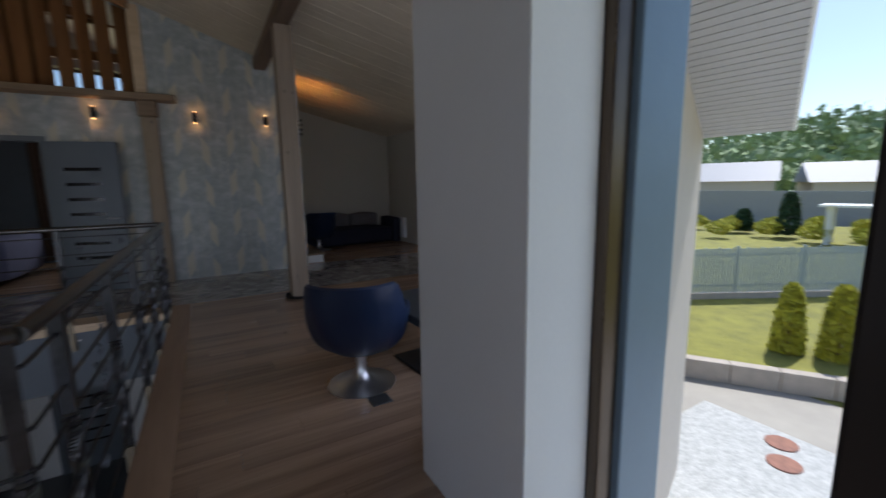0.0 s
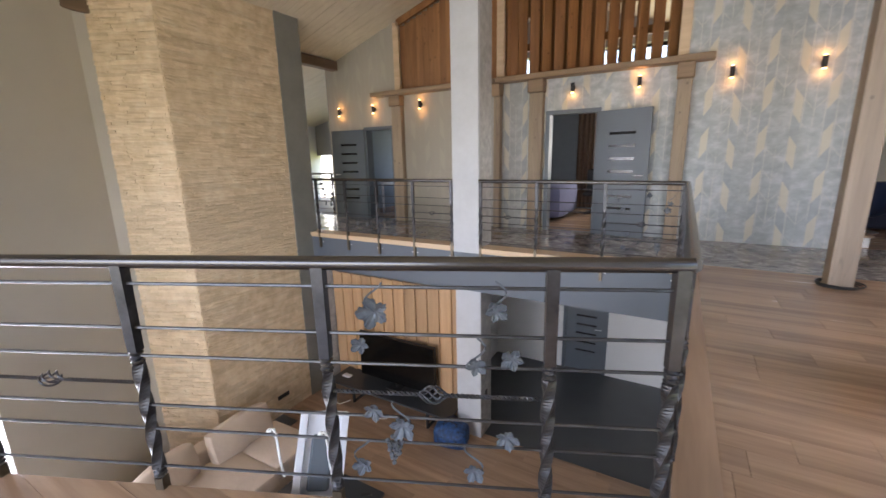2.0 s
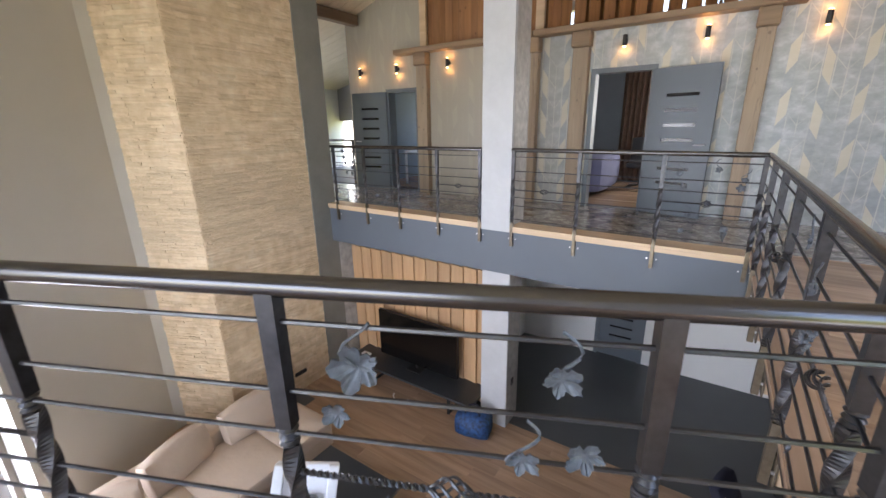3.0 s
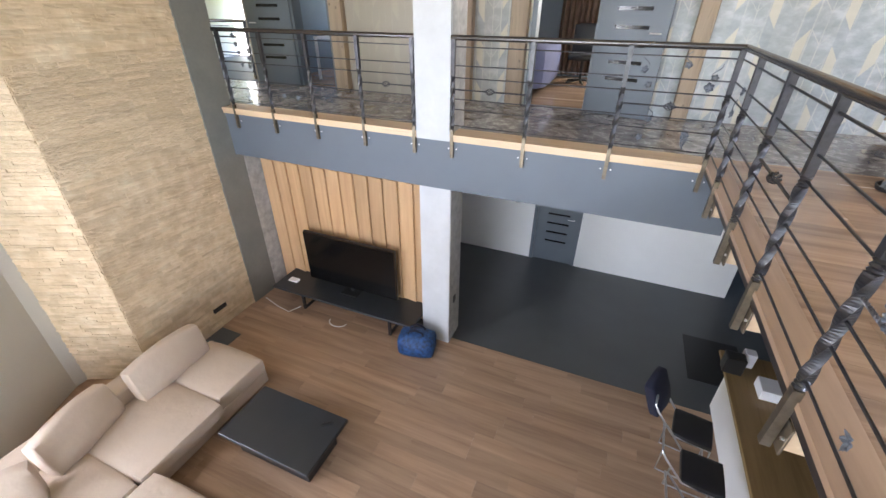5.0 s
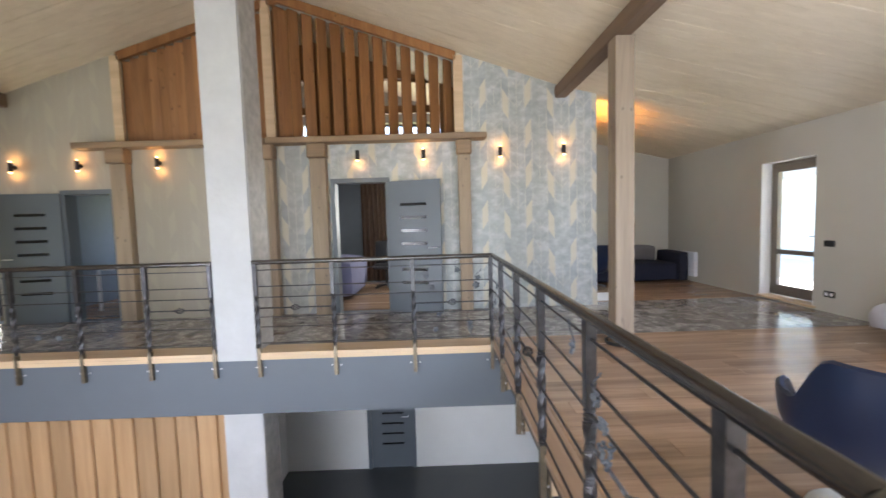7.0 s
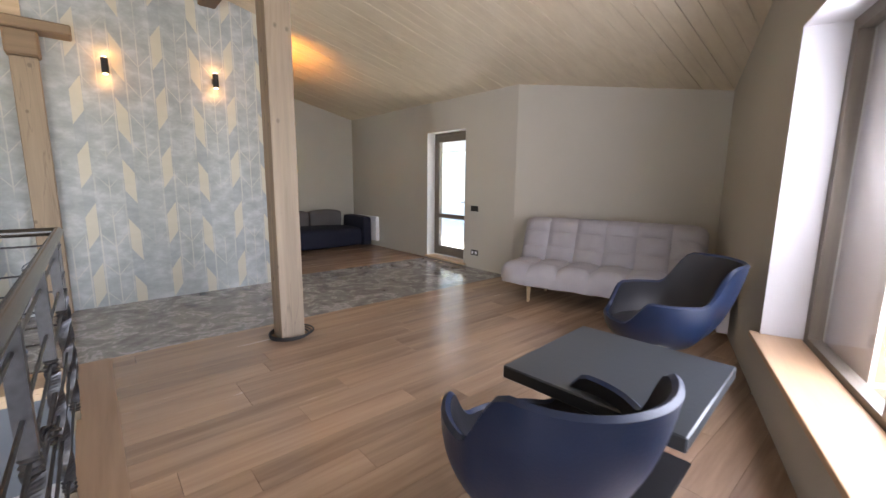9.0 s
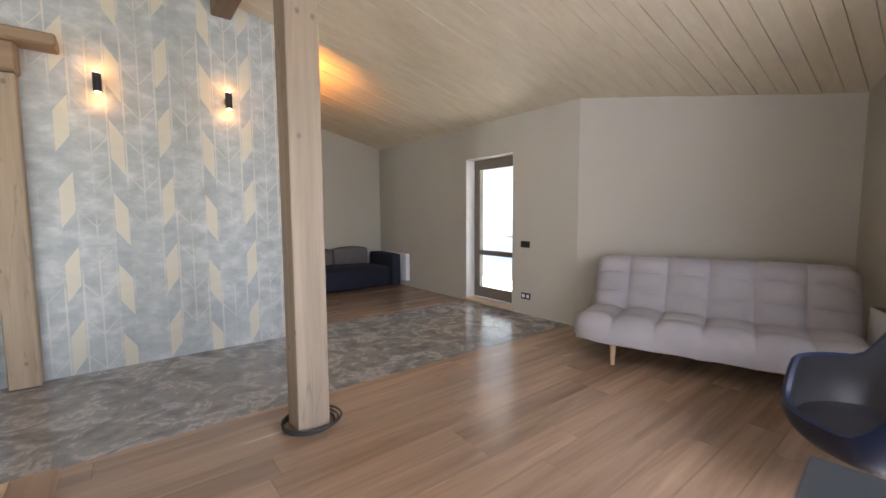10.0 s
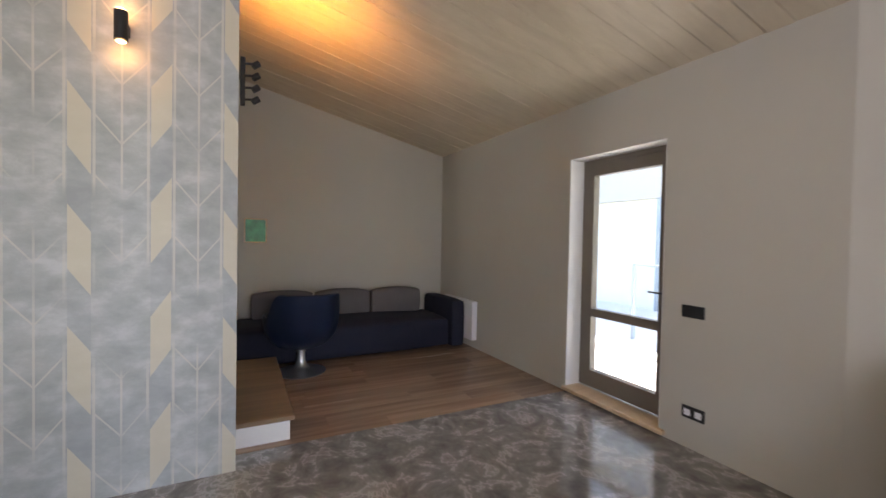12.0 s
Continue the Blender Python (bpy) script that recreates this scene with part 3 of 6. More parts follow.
# shadow gap under the edge board, put in as a dark solid strip
piece("floor_edge_strip", boxes((0.166, 0.198, 1.69, 5.66, -0.075, -0.030)), M["dark"], "dark strip drawn as the shadow gap under the gallery floor's oak edge", "trim")
# sunlit look of this edge comes from the pale wood colour
piece("floor_edge_board", boxes((-9.0, -2.897, 5.63, 5.93, -0.030, 0.003), (-2.458, 0.155, 5.63, 5.93, -0.030, 0.003), (-6.02, -2.897, 5.63, 5.66, -0.075, -0.032), (-2.458, 0.155, 5.63, 5.66, -0.075, -0.032)), M["nosing"], "oak edge board of the gallery floor, coloured pale as if sunlit", "trim")
piece("floor_marble", boxes((-11.4, 0.16, 5.934, YW, -0.012, 0.0), (0.16, WALL_E, 5.934, YW, -0.012, 0.0), (X1, WALL_E, YW, 7.785, -0.012, 0.0)), M["marble"], "polished grey swirled stone-look floor tiles", "floor")
piece("floor_tile_lower", boxes((-3.42, 4.87, 5.835, 10.3, ZL - 0.1, ZL)), M["tile"], "anthracite tiled floor of the lower hall", "floor")
piece("floor_low_base", boxes((-12, 1.6, -3.0, 5.83, ZL - 0.2, ZL - 0.012), (1.6, 4.87, 3.2, 5.83, ZL - 0.2, ZL - 0.012), (-12, -3.42, 5.83, 11, ZL - 0.2, ZL - 0.012)), M["floor_low"], "lower floor under the boards", "floor")
piece("floor_rooms", boxes((-7.09, 1.87, 7.79, 11.0, -0.012, -0.002)), M["floor"], "wood floor of the rooms behind", "floor")


def east_edge(y):
    """How far east the ceiling reaches at y."""
    if y < 1.83:
        return PIER_X + 0.2
    if y < CORNER[1]:
        return PIER_X + 0.25 + (y - 1.83) * (CORNER[0] - PIER_X) / (CORNER[1] - 1.83)
    return max(WALL_E + 0.15, CORNER[0] + 0.15 - (y - CORNER[1]) * 0.5)


def ceiling_boards():
    """Sloping ceiling of boards with a thin groove between them, one mesh."""
    bm = bmesh.new()
    w, y = 0.145, -3.2
    while y < 11.2:
        xe = east_edge(y + w / 2)
        for a, b in [(-12.5, -6.9), (-6.9, RIDGE_X), (RIDGE_X, 1.55), (1.55, xe)]:
            q = [(a, y + 0.003), (b, y + 0.003), (b, y + w - 0.003), (a, y + w - 0.003)]
            lift = 0.0015 * (int(y * 50) % 3)
            prism(bm, q, lambda x, yy: roof(x) + lift, lambda x, yy: roof(x) + 0.02)
            prism(bm, [(a, y), (b, y), (b, y + w), (a, y + w)], lambda x, yy: roof(x) + 0.0205, lambda x, yy: roof(x) + 0.2)
        y += w
    return bm


piece("ceiling", ceiling_boards(), M["ceiling"], "sloping ceiling of limewashed boards", "ceiling")

# column, stone cladding and pillar
piece("column_grey", boxes((-6.6, -6.03, 5.29, 5.80, ZL, 3.84)), M["column"], "grey-green plastered full-height column", "column")
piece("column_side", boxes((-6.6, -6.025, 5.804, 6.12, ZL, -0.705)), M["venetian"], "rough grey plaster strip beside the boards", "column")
piece("pillar", boxes((-2.895, -2.465, 5.64, 6.1, -0.083, 4.72), (-2.90, -2.465, 5.70, 6.12, ZL, -0.702)), M["concrete"], "white textured square pillar through both storeys", "pillar")
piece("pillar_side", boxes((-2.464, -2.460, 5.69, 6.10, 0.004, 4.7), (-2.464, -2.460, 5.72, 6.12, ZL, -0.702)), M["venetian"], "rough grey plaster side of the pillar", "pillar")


def roof_beam(name, x0, x1, y0, y1, z0, z1):
    bm = boxes((x0, x1, y0, y1, z0, z1))
    bevelled(bm, 0.012, 1)
    return piece(name, bm, M["purlin"], "brown roof purlin under the boards", "beam")


roof_beam("purlin", 1.45, 1.63, -2.9, YW - 0.002, 3.24, 3.42)
roof_beam("purlin", -7.02, -6.84, -2.9, YW - 0.002, 3.30, 3.50)

post = thing("wood_post", "weathered pine post with knots standing on the floor", "post", pose(1.55, 5.545, 0.004))
part("shaft", bevelled(boxes((-0.10, 0.10, -0.10, 0.10, 0, 3.235)), 0.012, 2), M["post"], post)
bm = bmesh.new()
for k in range(3):
    tube(bm, [(0.16 * math.cos(a / 24 * 2 * math.pi) * (1 + 0.08 * k) + 0.01 * k, 0.15 * math.sin(a / 24 * 2 * math.pi) * (1 + 0.06 * k), 0.012 + 0.012 * k) for a in range(25)], 0.007)
cab = part("cable_coil", bm, M["rubber"], None, smooth=True, m=pose(1.55, 5.545, 0.0))
tagged(cab, "coil of black cable lying round the foot of the post", "cable")

# dark posts and ledge on the papered wall
for x0, x1, top in ((-2.35, -2.07, 2.62), (-0.10, 0.13, 2.62), (-5.34, -5.06, 2.62), (-3.02, -2.86, 2.62)):
    p = thing("wall_post", "weathered pine post against the papered wall", "post", pose((x0 + x1) / 2, YW - 0.002, 0.004), "posts of the papered wall")
    w = (x1 - x0) / 2 - 0.02
    part("shaft", bevelled(boxes((-w, w, -0.13, 0, 0, top - 0.22)), 0.008, 1), M["wallpost"], p)
    part("bracket", bevelled(boxes((-w - 0.02, w + 0.02, -0.19, 0, top - 0.218, top)), 0.015, 1), M["ledge"], p)
for a, b in ((-5.78, -2.96), (-2.94, 0.36)):
    t = thing("ledge", "weathered pine ledge board under the louvres", "ledge", pose(0, YW - 0.002, 2.622), "ledges")
    part("board", bevelled(boxes((a, b, -0.24, 0, 0, 0.09)), 0.012, 1), M["ledge"], t)


def louvre_screen(x0, x1, turn, n):
    """Upright stained boards between ledge and roof, each turned on its long axis."""
    s = thing("louvre_screen", "screen of upright stained pine boards under the roof slope", "screen", None, "louvre screens")
    bm = bmesh.new()
    xs = sorted({x0 - 0.02, x1 + 0.02, *([RIDGE_X] if x0 < RIDGE_X < x1 else [])})
    for a, b in zip(xs, xs[1:]):
        prism(bm, [(a, YW - 0.05), (b, YW - 0.05), (b, YW + 0.01), (a, YW + 0.01)], lambda x, y: roof(x) - 0.14, lambda x, y: roof(x) - 0.01)
    part("top_rail", bm, M["slat"], s)
    if turn > 30:
        part("side_board", boxes((x0 - 0.1, x0 + 0.26, YW + 0.06, YW + 0.09, 2.715, roof(x0) - 0.16)), M["slat"], s)
    if turn > 30:
        part("side_rail", boxes((x1 - 0.02, x1 + 0.12, YW - 0.05, YW - 0.004, 2.72, roof(x1 + 0.12) - 0.03)), M["nosing"], s)
    part("side_rail", boxes((x0 - 0.12, x0 + 0.02, YW - 0.05, YW - 0.004, 2.72, roof(x0 - 0.12) - 0.03)), M["nosing"], s)
    for i in range(n):
        x = x0 + (i + 0.5) * (x1 - x0) / n
        bm = bmesh.new()
        h = roof(x) - 0.14
        box(bm, -0.082, 0.082, -0.02, 0.02, 2.715, h, Matrix.Rotation(radians(turn + 6 * math.sin(i * 2.7)), 4, "Z"))
        part("slat", bm, M["slat"], s, m=pose(x, YW + 0.08, 0))
    return s


louvre_screen(*SCR_L, 12, 16)
louvre_screen(*SCR_R, 42, 13)



def attic_wall():
    """Boarded wall behind the louvres with two tall windows, each cut by a rail."""
    bm = bmesh.new()
    xs = [-4.9, -3.40, -2.75, RIDGE_X, -1.42, -0.30, 0.6]
    for a, b in zip(xs, xs[1:]):
        q = [(a, 9.2), (b, 9.2), (b, 9.3), (a, 9.3)]
        if (a, b) in ((-3.40, -2.75), (-1.42, -0.30)):
            prism(bm, q, 2.705, 2.95)
            prism(bm, q, 3.50, 3.64)
            prism(bm, q, 4.15, lambda x, y: roof(x) + 0.01)
            n = 2 if b < -2 else 4
            for k in range(1, n):
                x = a + (b - a) * k / n
                box(bm, x - 0.025, x + 0.025, 9.22, 9.28, 2.95, 3.50)
                box(bm, x - 0.025, x + 0.025, 9.22, 9.28, 3.64, 4.15)
        else:
            prism(bm, q, 2.705, lambda x, y: roof(x) + 0.01)
    return bm


piece("wall_attic", attic_wall(), M["slat"], "stained boarded attic wall with two tall windows", "wall")

# ---- railing ----
WIRES = (0.92, 0.74, 0.62, 0.40, 0.29, 0.11)


def baluster(place, face, name="baluster"):
    """Forged post: plain top, rings, twisted middle, foot plate fixed to the floor's edge."""
    b = thing(name, "dark forged iron baluster with a twisted middle and ring collars", "railing post", pose(place[0], place[1], 0, 0, 0, face), "railing posts")
    bm = bmesh.new()
    rod(bm, (0, 0, 0.64), (0, 0, 1.0), 0.028, 4, 0.031)
    part("bar", bm, M["iron"], b)
    bm = bmesh.new()
    rod(bm, (0, 0, -0.27), (0, 0, 0.055), 0.027, 4)
    part("foot_bar", bm, M["bronze"], b, "brushed lower end of the post")
    bm = bmesh.new()
    rod(bm, (0, 0, 0.10), (0, 0, 0.585), 0.027, 4, twist=math.pi * 1.7, steps=36)
    part("twist", bm, M["iron"], b, smooth=False)
    for z0 in (0.585, 0.06):
        bm = bmesh.new()
        lathe(bm, [(0.018, z0), (0.026, z0 + 0.008), (0.018, z0 + 0.016), (0.026, z0 + 0.026), (0.018, z0 + 0.036), (0.026, z0 + 0.046), (0.018, z0 + 0.055)], seg=12)
        part("collar", bm, M["iron"], b, smooth=True)
    part("foot_plate", bevelled(boxes((-0.07, 0.07, 0.024, 0.034, -0.25, -0.10)), 0.003, 1), M["bronze"], b, "brushed bronze fixing plate")
    if face != 0:
        part("fixing_block", bevelled(boxes((-0.05, 0.05, 0.036, 0.17, -0.235, -0.08)), 0.004, 1), M["nosing"], b, "light oak fixing block")
    for x in (-0.05, 0.05):
        bm = bmesh.new()
        rod(bm, (x, 0.026, -0.17), (x, 0.014, -0.17), 0.009, 6)
        part("bolt", bm, M["chrome"], b, "steel bolt")
    return b


def leaf_bm(s=0.044, seed=1):
    """A lobed, cupped vine leaf."""
    rnd = random.Random(seed)
    bm = bmesh.new()
    n = 45
    c = bm.verts.new((0, 0, 0.012))
    rim, mid = [], []
    for i in range(n):
        a = i / n * 2 * math.pi
        r = s * (0.55 + 0.42 * abs(math.cos(2.5 * a)) ** 0.8 + 0.05 * math.cos(15 * a) + 0.12 * math.cos(a) + rnd.uniform(-0.05, 0.05))
        rim.append(bm.verts.new((r * math.cos(a), r * math.sin(a), -0.07 * s * math.cos(5 * a) - 0.16 * s * math.cos(a + 0.6) - 0.08 * s + rnd.uniform(-0.07, 0.07) * s)))
        mid.append(bm.verts.new((r * 0.5 * math.cos(a), r * 0.5 * math.sin(a), 0.010 + 0.05 * s * math.cos(5 * a) - 0.05 * s * math.cos(a + 0.6))))
    for i in range(n):
        j = (i + 1) % n
        bm.faces.new([c, mid[i], mid[j]])
        bm.faces.new([mid[i], rim[i], rim[j], mid[j]])
    ret = bmesh.ops.extrude_face_region(bm, geom=bm.faces[:])
    bmesh.ops.translate(bm, vec=(0, 0, -0.003), verts=[v for v in ret["geom"] if isinstance(v, bmesh.types.BMVert)])
    return bm


LEAF = mesh_of("leaf", leaf_bm(), M["leaf"], True)


def grape_bm():
    bm = bmesh.new()
    rnd = random.Random(4)
    for k in range(7):
        r = 0.022 * (1 - k / 8)
        for j in range(max(1, 6 - k)):
            a = j / max(1, 6 - k) * 2 * math.pi + k
            bmesh.ops.create_icosphere(bm, subdivisions=1, radius=0.0085, matrix=Matrix.Translation((r * math.cos(a), r * math.sin(a), -0.013 * k)))
    return bm


GRAPE = mesh_of("grape_cluster", grape_bm(), M["leaf"], True)


def railing(name, pts, posts_at, face, leaves=(), twists=(), label="wrought iron gallery railing with thin bars", start=0.0, stop=None):
    """Handrail and bars along a straight run; posts stand at distances along it."""
    a, b = Vector(pts[0]), Vector(pts[1])
    d = (b - a).normalized()
    length = (b - a).length
    r = thing(name, label, "railing", pose(0, 0, 0), "railings")
    bm = bmesh.new()
    rod(bm, (*a, RAIL_Z - 0.024), (*b, RAIL_Z - 0.024), 0.026, 16)
    part("handrail", bm, M["handrail"], r, "round brushed dark handrail", smooth=True)
    for z in WIRES:
        bm = bmesh.new()
        rod(bm, (*a, z), (*b, z), 0.0065, 6)
        part("rail_bar", bm, M["iron"], r, smooth=True)
    for u0, u1 in twists:
        bm = bmesh.new()
        p, q, m = a + d * u0, a + d * u1, a + d * (u0 + u1) / 2
        rod(bm, (*p, 0.50), (*(m - d * 0.05), 0.50), 0.009, 4, twist=math.pi * 9, steps=40)
        rod(bm, (*(m + d * 0.05), 0.50), (*q, 0.50), 0.009, 4, twist=math.pi * 9, steps=40)
        part("twisted_bar", bm, M["iron"], r)
        bm = bmesh.new()
        for k in range(6):
            c = []
            for i in range(11):
                f = i / 10
                ang = k * math.pi / 3 + f * math.pi
                rr = 0.032 * math.sin(math.pi * f)
                side = Vector((-d.y, d.x)) * rr * math.cos(ang)
                c.append((*(m + d * (f - 0.5) * 0.11 + side), 0.50 + rr * math.sin(ang)))
            tube(bm, c, 0.0045, 5)
        part("basket", bm, M["iron"], r, "basket of six bent wires", smooth=True)
    for u in posts_at:
        p = a + d * u
        baluster(p, face)
    for i, (u, z, s, g) in enumerate(leaves):
        p = a + d * u
        out = Vector((-d.y, d.x)) * 0.02
        ob = new("vine_ornament" if not g else "grape_ornament", GRAPE if g else LEAF)
        ob.parent = r
        yaw = math.degrees(math.atan2(d.y, d.x))
        ob.matrix_basis = pose(p.x + out.x, p.y + out.y, z, 0, 0, yaw) @ (Matrix.Identity(4) if g else pose(0, 0, 0, 90, 20 * math.sin(i * 2.1), 0) @ pose(0, 0, 0, 0, 0, 60 * i)) @ Matrix.Scale(s, 4)
        tagged(ob, "grey cast vine leaf" if not g else "grey cast bunch of grapes")
        if not g and i % 2 == 0:
            bm = bmesh.new()
            tube(bm, [(*(p + out + d * (0.035 * math.sin(0.55 * k + i))), z + 0.014 * k) for k in range(9)], 0.004, 5)
            part("stem", bm, M["leaf"], r, smooth=True)
    return r


near_a = Vector((0.138, 1.660))
near_b = near_a + NEAR_DIR * 5.6
railing("railing", [near_a, near_b], [0.03, 0.44, 1.262, 2.05, 2.85, 3.65, 4.45], math.degrees(math.atan2(NEAR_DIR.y, NEAR_DIR.x)),
        leaves=[(1.06, 0.83, 1.35, 0), (1.12, 0.70, 0.8, 0), (0.63, 0.84, 0.95, 0), (1.09, 0.43, 0.95, 0), (0.98, 0.37, 1.2, 0), (1.01, 0.31, 1.25, 1), (1.14, 0.19, 0.9, 0), (0.57, 0.66, 1.0, 0), (0.70, 0.63, 0.9, 0), (0.59, 0.34, 1.05, 0), (0.71, 0.19, 0.95, 0)],
        twists=[(0.47, 1.25), (2.09, 2.85)])
railing("railing", [(0.140, 1.662), (0.165, 5.645)], [0.30, 1.07, 1.84, 2.58, 3.37], -90,
        leaves=[(0.94, 0.73, 0.8, 0), (0.88, 0.66, 0.8, 0), (0.86, 0.60, 1.1, 1), (0.72, 0.20, 0.8, 0), (1.22, 0.84, 0.8, 0), (3.50, 0.74, 0.8, 0), (3.62, 0.55, 0.8, 0)],
        twists=[(0.32, 1.05), (1.86, 2.56)])
railing("railing", [(-2.46, 5.645), (0.17, 5.645)], [0.025, 0.865, 1.745, 2.605], 0,
        leaves=[(1.89, 0.80, 0.8, 0), (1.95, 0.67, 0.8, 0), (2.24, 0.85, 0.75, 0), (2.45, 0.68, 1.0, 0), (2.47, 0.76, 0.8, 0), (2.18, 0.51, 0.8, 0), (2.02, 0.37, 0.8, 0), (1.98, 0.19, 0.8, 0), (2.37, 0.25, 0.9, 0), (2.37, 0.22, 1.2, 1)],
        twists=[(0.05, 0.84), (1.77, 2.58)])
railing("railing", [(-5.85, 5.645), (-2.897, 5.645)], [0.06, 0.77, 1.48, 2.22, 2.925], 0, twists=[(2.24, 2.91)], leaves=[(0.99, 0.24, 0.8, 0), (1.22, 0.23, 0.8, 0)])

# ---- doors ----


def slot_door(label, m, width=0.84, height=2.02, slots=(1.66, 1.46, 1.26, 1.06, 0.86, 0.66, 0.46), flip=1):
    d = thing("door", label, "door", m, "interior doors")
    bm = bmesh.new()
    s0, s1 = 0.20, 0.62
    zs = sorted([0.0, height, *[z - 0.022 for z in slots], *[z + 0.022 for z in slots]])
    box(bm, 0, flip * s0, -0.02, 0.02, 0, height)
    box(bm, flip * s1, flip * width, -0.02, 0.02, 0, height)
    for i in range(0, len(zs), 2):
        box(bm, flip * s0, flip * s1, -0.02, 0.02, zs[i], zs[i + 1])
    bmesh.ops.remove_doubles(bm, verts=bm.verts[:], dist=1e-5)
    leaf = part("door_leaf", bm, M["door"], d)
    for z in slots:
        part("pane", boxes((flip * s0, flip * s1, -0.004, 0.004, z - 0.022, z + 0.022)), M["screen"], leaf, "dark glass strip")
    bm = bmesh.new()
    for s in (-1, 1):
        rod(bm, (flip * (width - 0.07), s * 0.02, 1.0), (flip * (width - 0.07), s * 0.06, 1.0), 0.009, 8)
        rod(bm, (flip * (width - 0.07), s * 0.06, 1.0), (flip * (width - 0.19), s * 0.06, 1.0), 0.008, 8)
    part("door_handle", bm, M["chrome"], leaf, "steel lever handle", smooth=True)
    return d


def door_frame(x0, x1, z0, z1, y, depth, name="door_frame"):
    bm = boxes((x0, x0 + 0.07, y - 0.02, y + depth, z0, z1), (x1 - 0.07, x1, y - 0.02, y + depth, z0, z1), (x0 + 0.07, x1 - 0.07, y - 0.02, y + depth, z1 - 0.07, z1))
    return piece(name, bm, M["door"], "slate-grey door frame", "door frame")


door_frame(D2[0], D2[1], 0.0, 2.10, YW, 0.19)
door_frame(D1[0], D1[1], 0.0, 2.04, YW, 0.19)
slot_door("open slate-grey door with horizontal glass strips against the papered wall", pose(D2[1] - 0.03, YW - 0.05, 0.01, 0, 0, -16), 0.84, 2.02)
slot_door("open slate-grey door with horizontal glass strips", pose(D1[0] + 0.03, YW - 0.05, 0.01, 0, 0, 180 + 10), 0.84, 1.98)
door_frame(-1.87, -0.95, ZL, ZL + 2.07, 8.78, 0.19)
slot_door("closed slate-grey door with horizontal glass strips in the lower hall", pose(-1.80, 8.82, ZL + 0.01), 0.78, 1.98)

# terrace door
t = thing("terrace_door", "closed taupe glazed terrace door with a low cross bar", "door", pose(WALL_E + 0.17, 0, 0.06))
y0, y1 = 6.83, 7.79
bm = boxes((0, 0.07, y0, y0 + 0.05, 0, 2.11), (0, 0.07, y1 - 0.05, y1, 0, 2.11), (0, 0.07, y0 + 0.05, y1 - 0.05, 2.06, 2.11), (0, 0.07, y0 + 0.05, y1 - 0.05, 0, 0.04))
part("outer_frame", bm, M["frame"], t)
a, b = y0 + 0.055, y1 - 0.055
bm = boxes((-0.015, 0.055, a, a + 0.09, 0.045, 2.055), (-0.015, 0.055, b - 0.09, b, 0.045, 2.055), (-0.015, 0.055, a + 0.09, b - 0.09, 1.955, 2.055), (-0.015, 0.055, a + 0.09, b - 0.09, 0.045, 0.16), (-0.015, 0.055, a + 0.09, b - 0.09, 0.66, 0.73))
sash = part("sash", bm, M["frame"], t)
for za, zb in ((0.16, 0.66), (0.73, 1.955)):
    ob = part("pane", boxes((0.018, 0.024, a + 0.09, b - 0.09, za, zb)), M["glass"], sash, "clear glass")
    ob.visible_shadow = False
bm = bmesh.new()
rod(bm, (-0.015, a + 0.045, 0.96), (-0.055, a + 0.045, 0.96), 0.010, 8)
rod(bm, (-0.055, a + 0.040, 0.96), (-0.055, a + 0.15, 0.96), 0.008, 8)
part("door_handle", bm, M["plastic"], sash, "dark lever handle", smooth=True)
piece("window_sill", bevelled(boxes((WALL_E - 0.04, WALL_E + 0.17, 6.78, 7.81, 0.015, 0.05)), 0.01, 2), M["nosing"], "pale threshold board of the terrace door", "sill")
piece("door_reveal", boxes((WALL_E + 0.002, WALL_E + 0.34, 7.784, 7.788, 0.05, 2.17), (WALL_E + 0.002, WALL_E + 0.34, 6.832, 6.836, 0.05, 2.16), (WALL_E + 0.002, WALL_E + 0.34, 6.832, 7.784, 2.164, 2.168)), M["white"], "white reveal of the terrace door", "wall")


def wall_plate(name, y, z, h, w, label, mat, holes=0):
    p = thing(name, label, "switch" if not holes else "socket", pose(WALL_E - 0.002, y, z))
    part("plate", bevelled(boxes((-0.010, 0, -w / 2, w / 2, -h / 2, h / 2)), 0.003, 1), M[mat], p)
    for i in range(holes):
        part("insert", bevelled(boxes((-0.013, -0.010, -0.06 + i * 0.075 - 0.0, -0.06 + i * 0.075 + 0.045, -0.022, 0.022)), 0.002, 1), M["whiteplastic"], p, "grey socket insert")


wall_plate("switch", 6.60, 0.94, 0.085, 0.155, "black two-gang light switch on the beige wall", "plastic")
wall_plate("socket", 6.58, 0.25, 0.085, 0.155, "black framed double socket on the beige wall", "plastic", 2)

# low wide window by the table
wm = pose(PIER_X, 1.83, 0, 0, 0, math.degrees(math.atan2(_wd.y, _wd.x)))


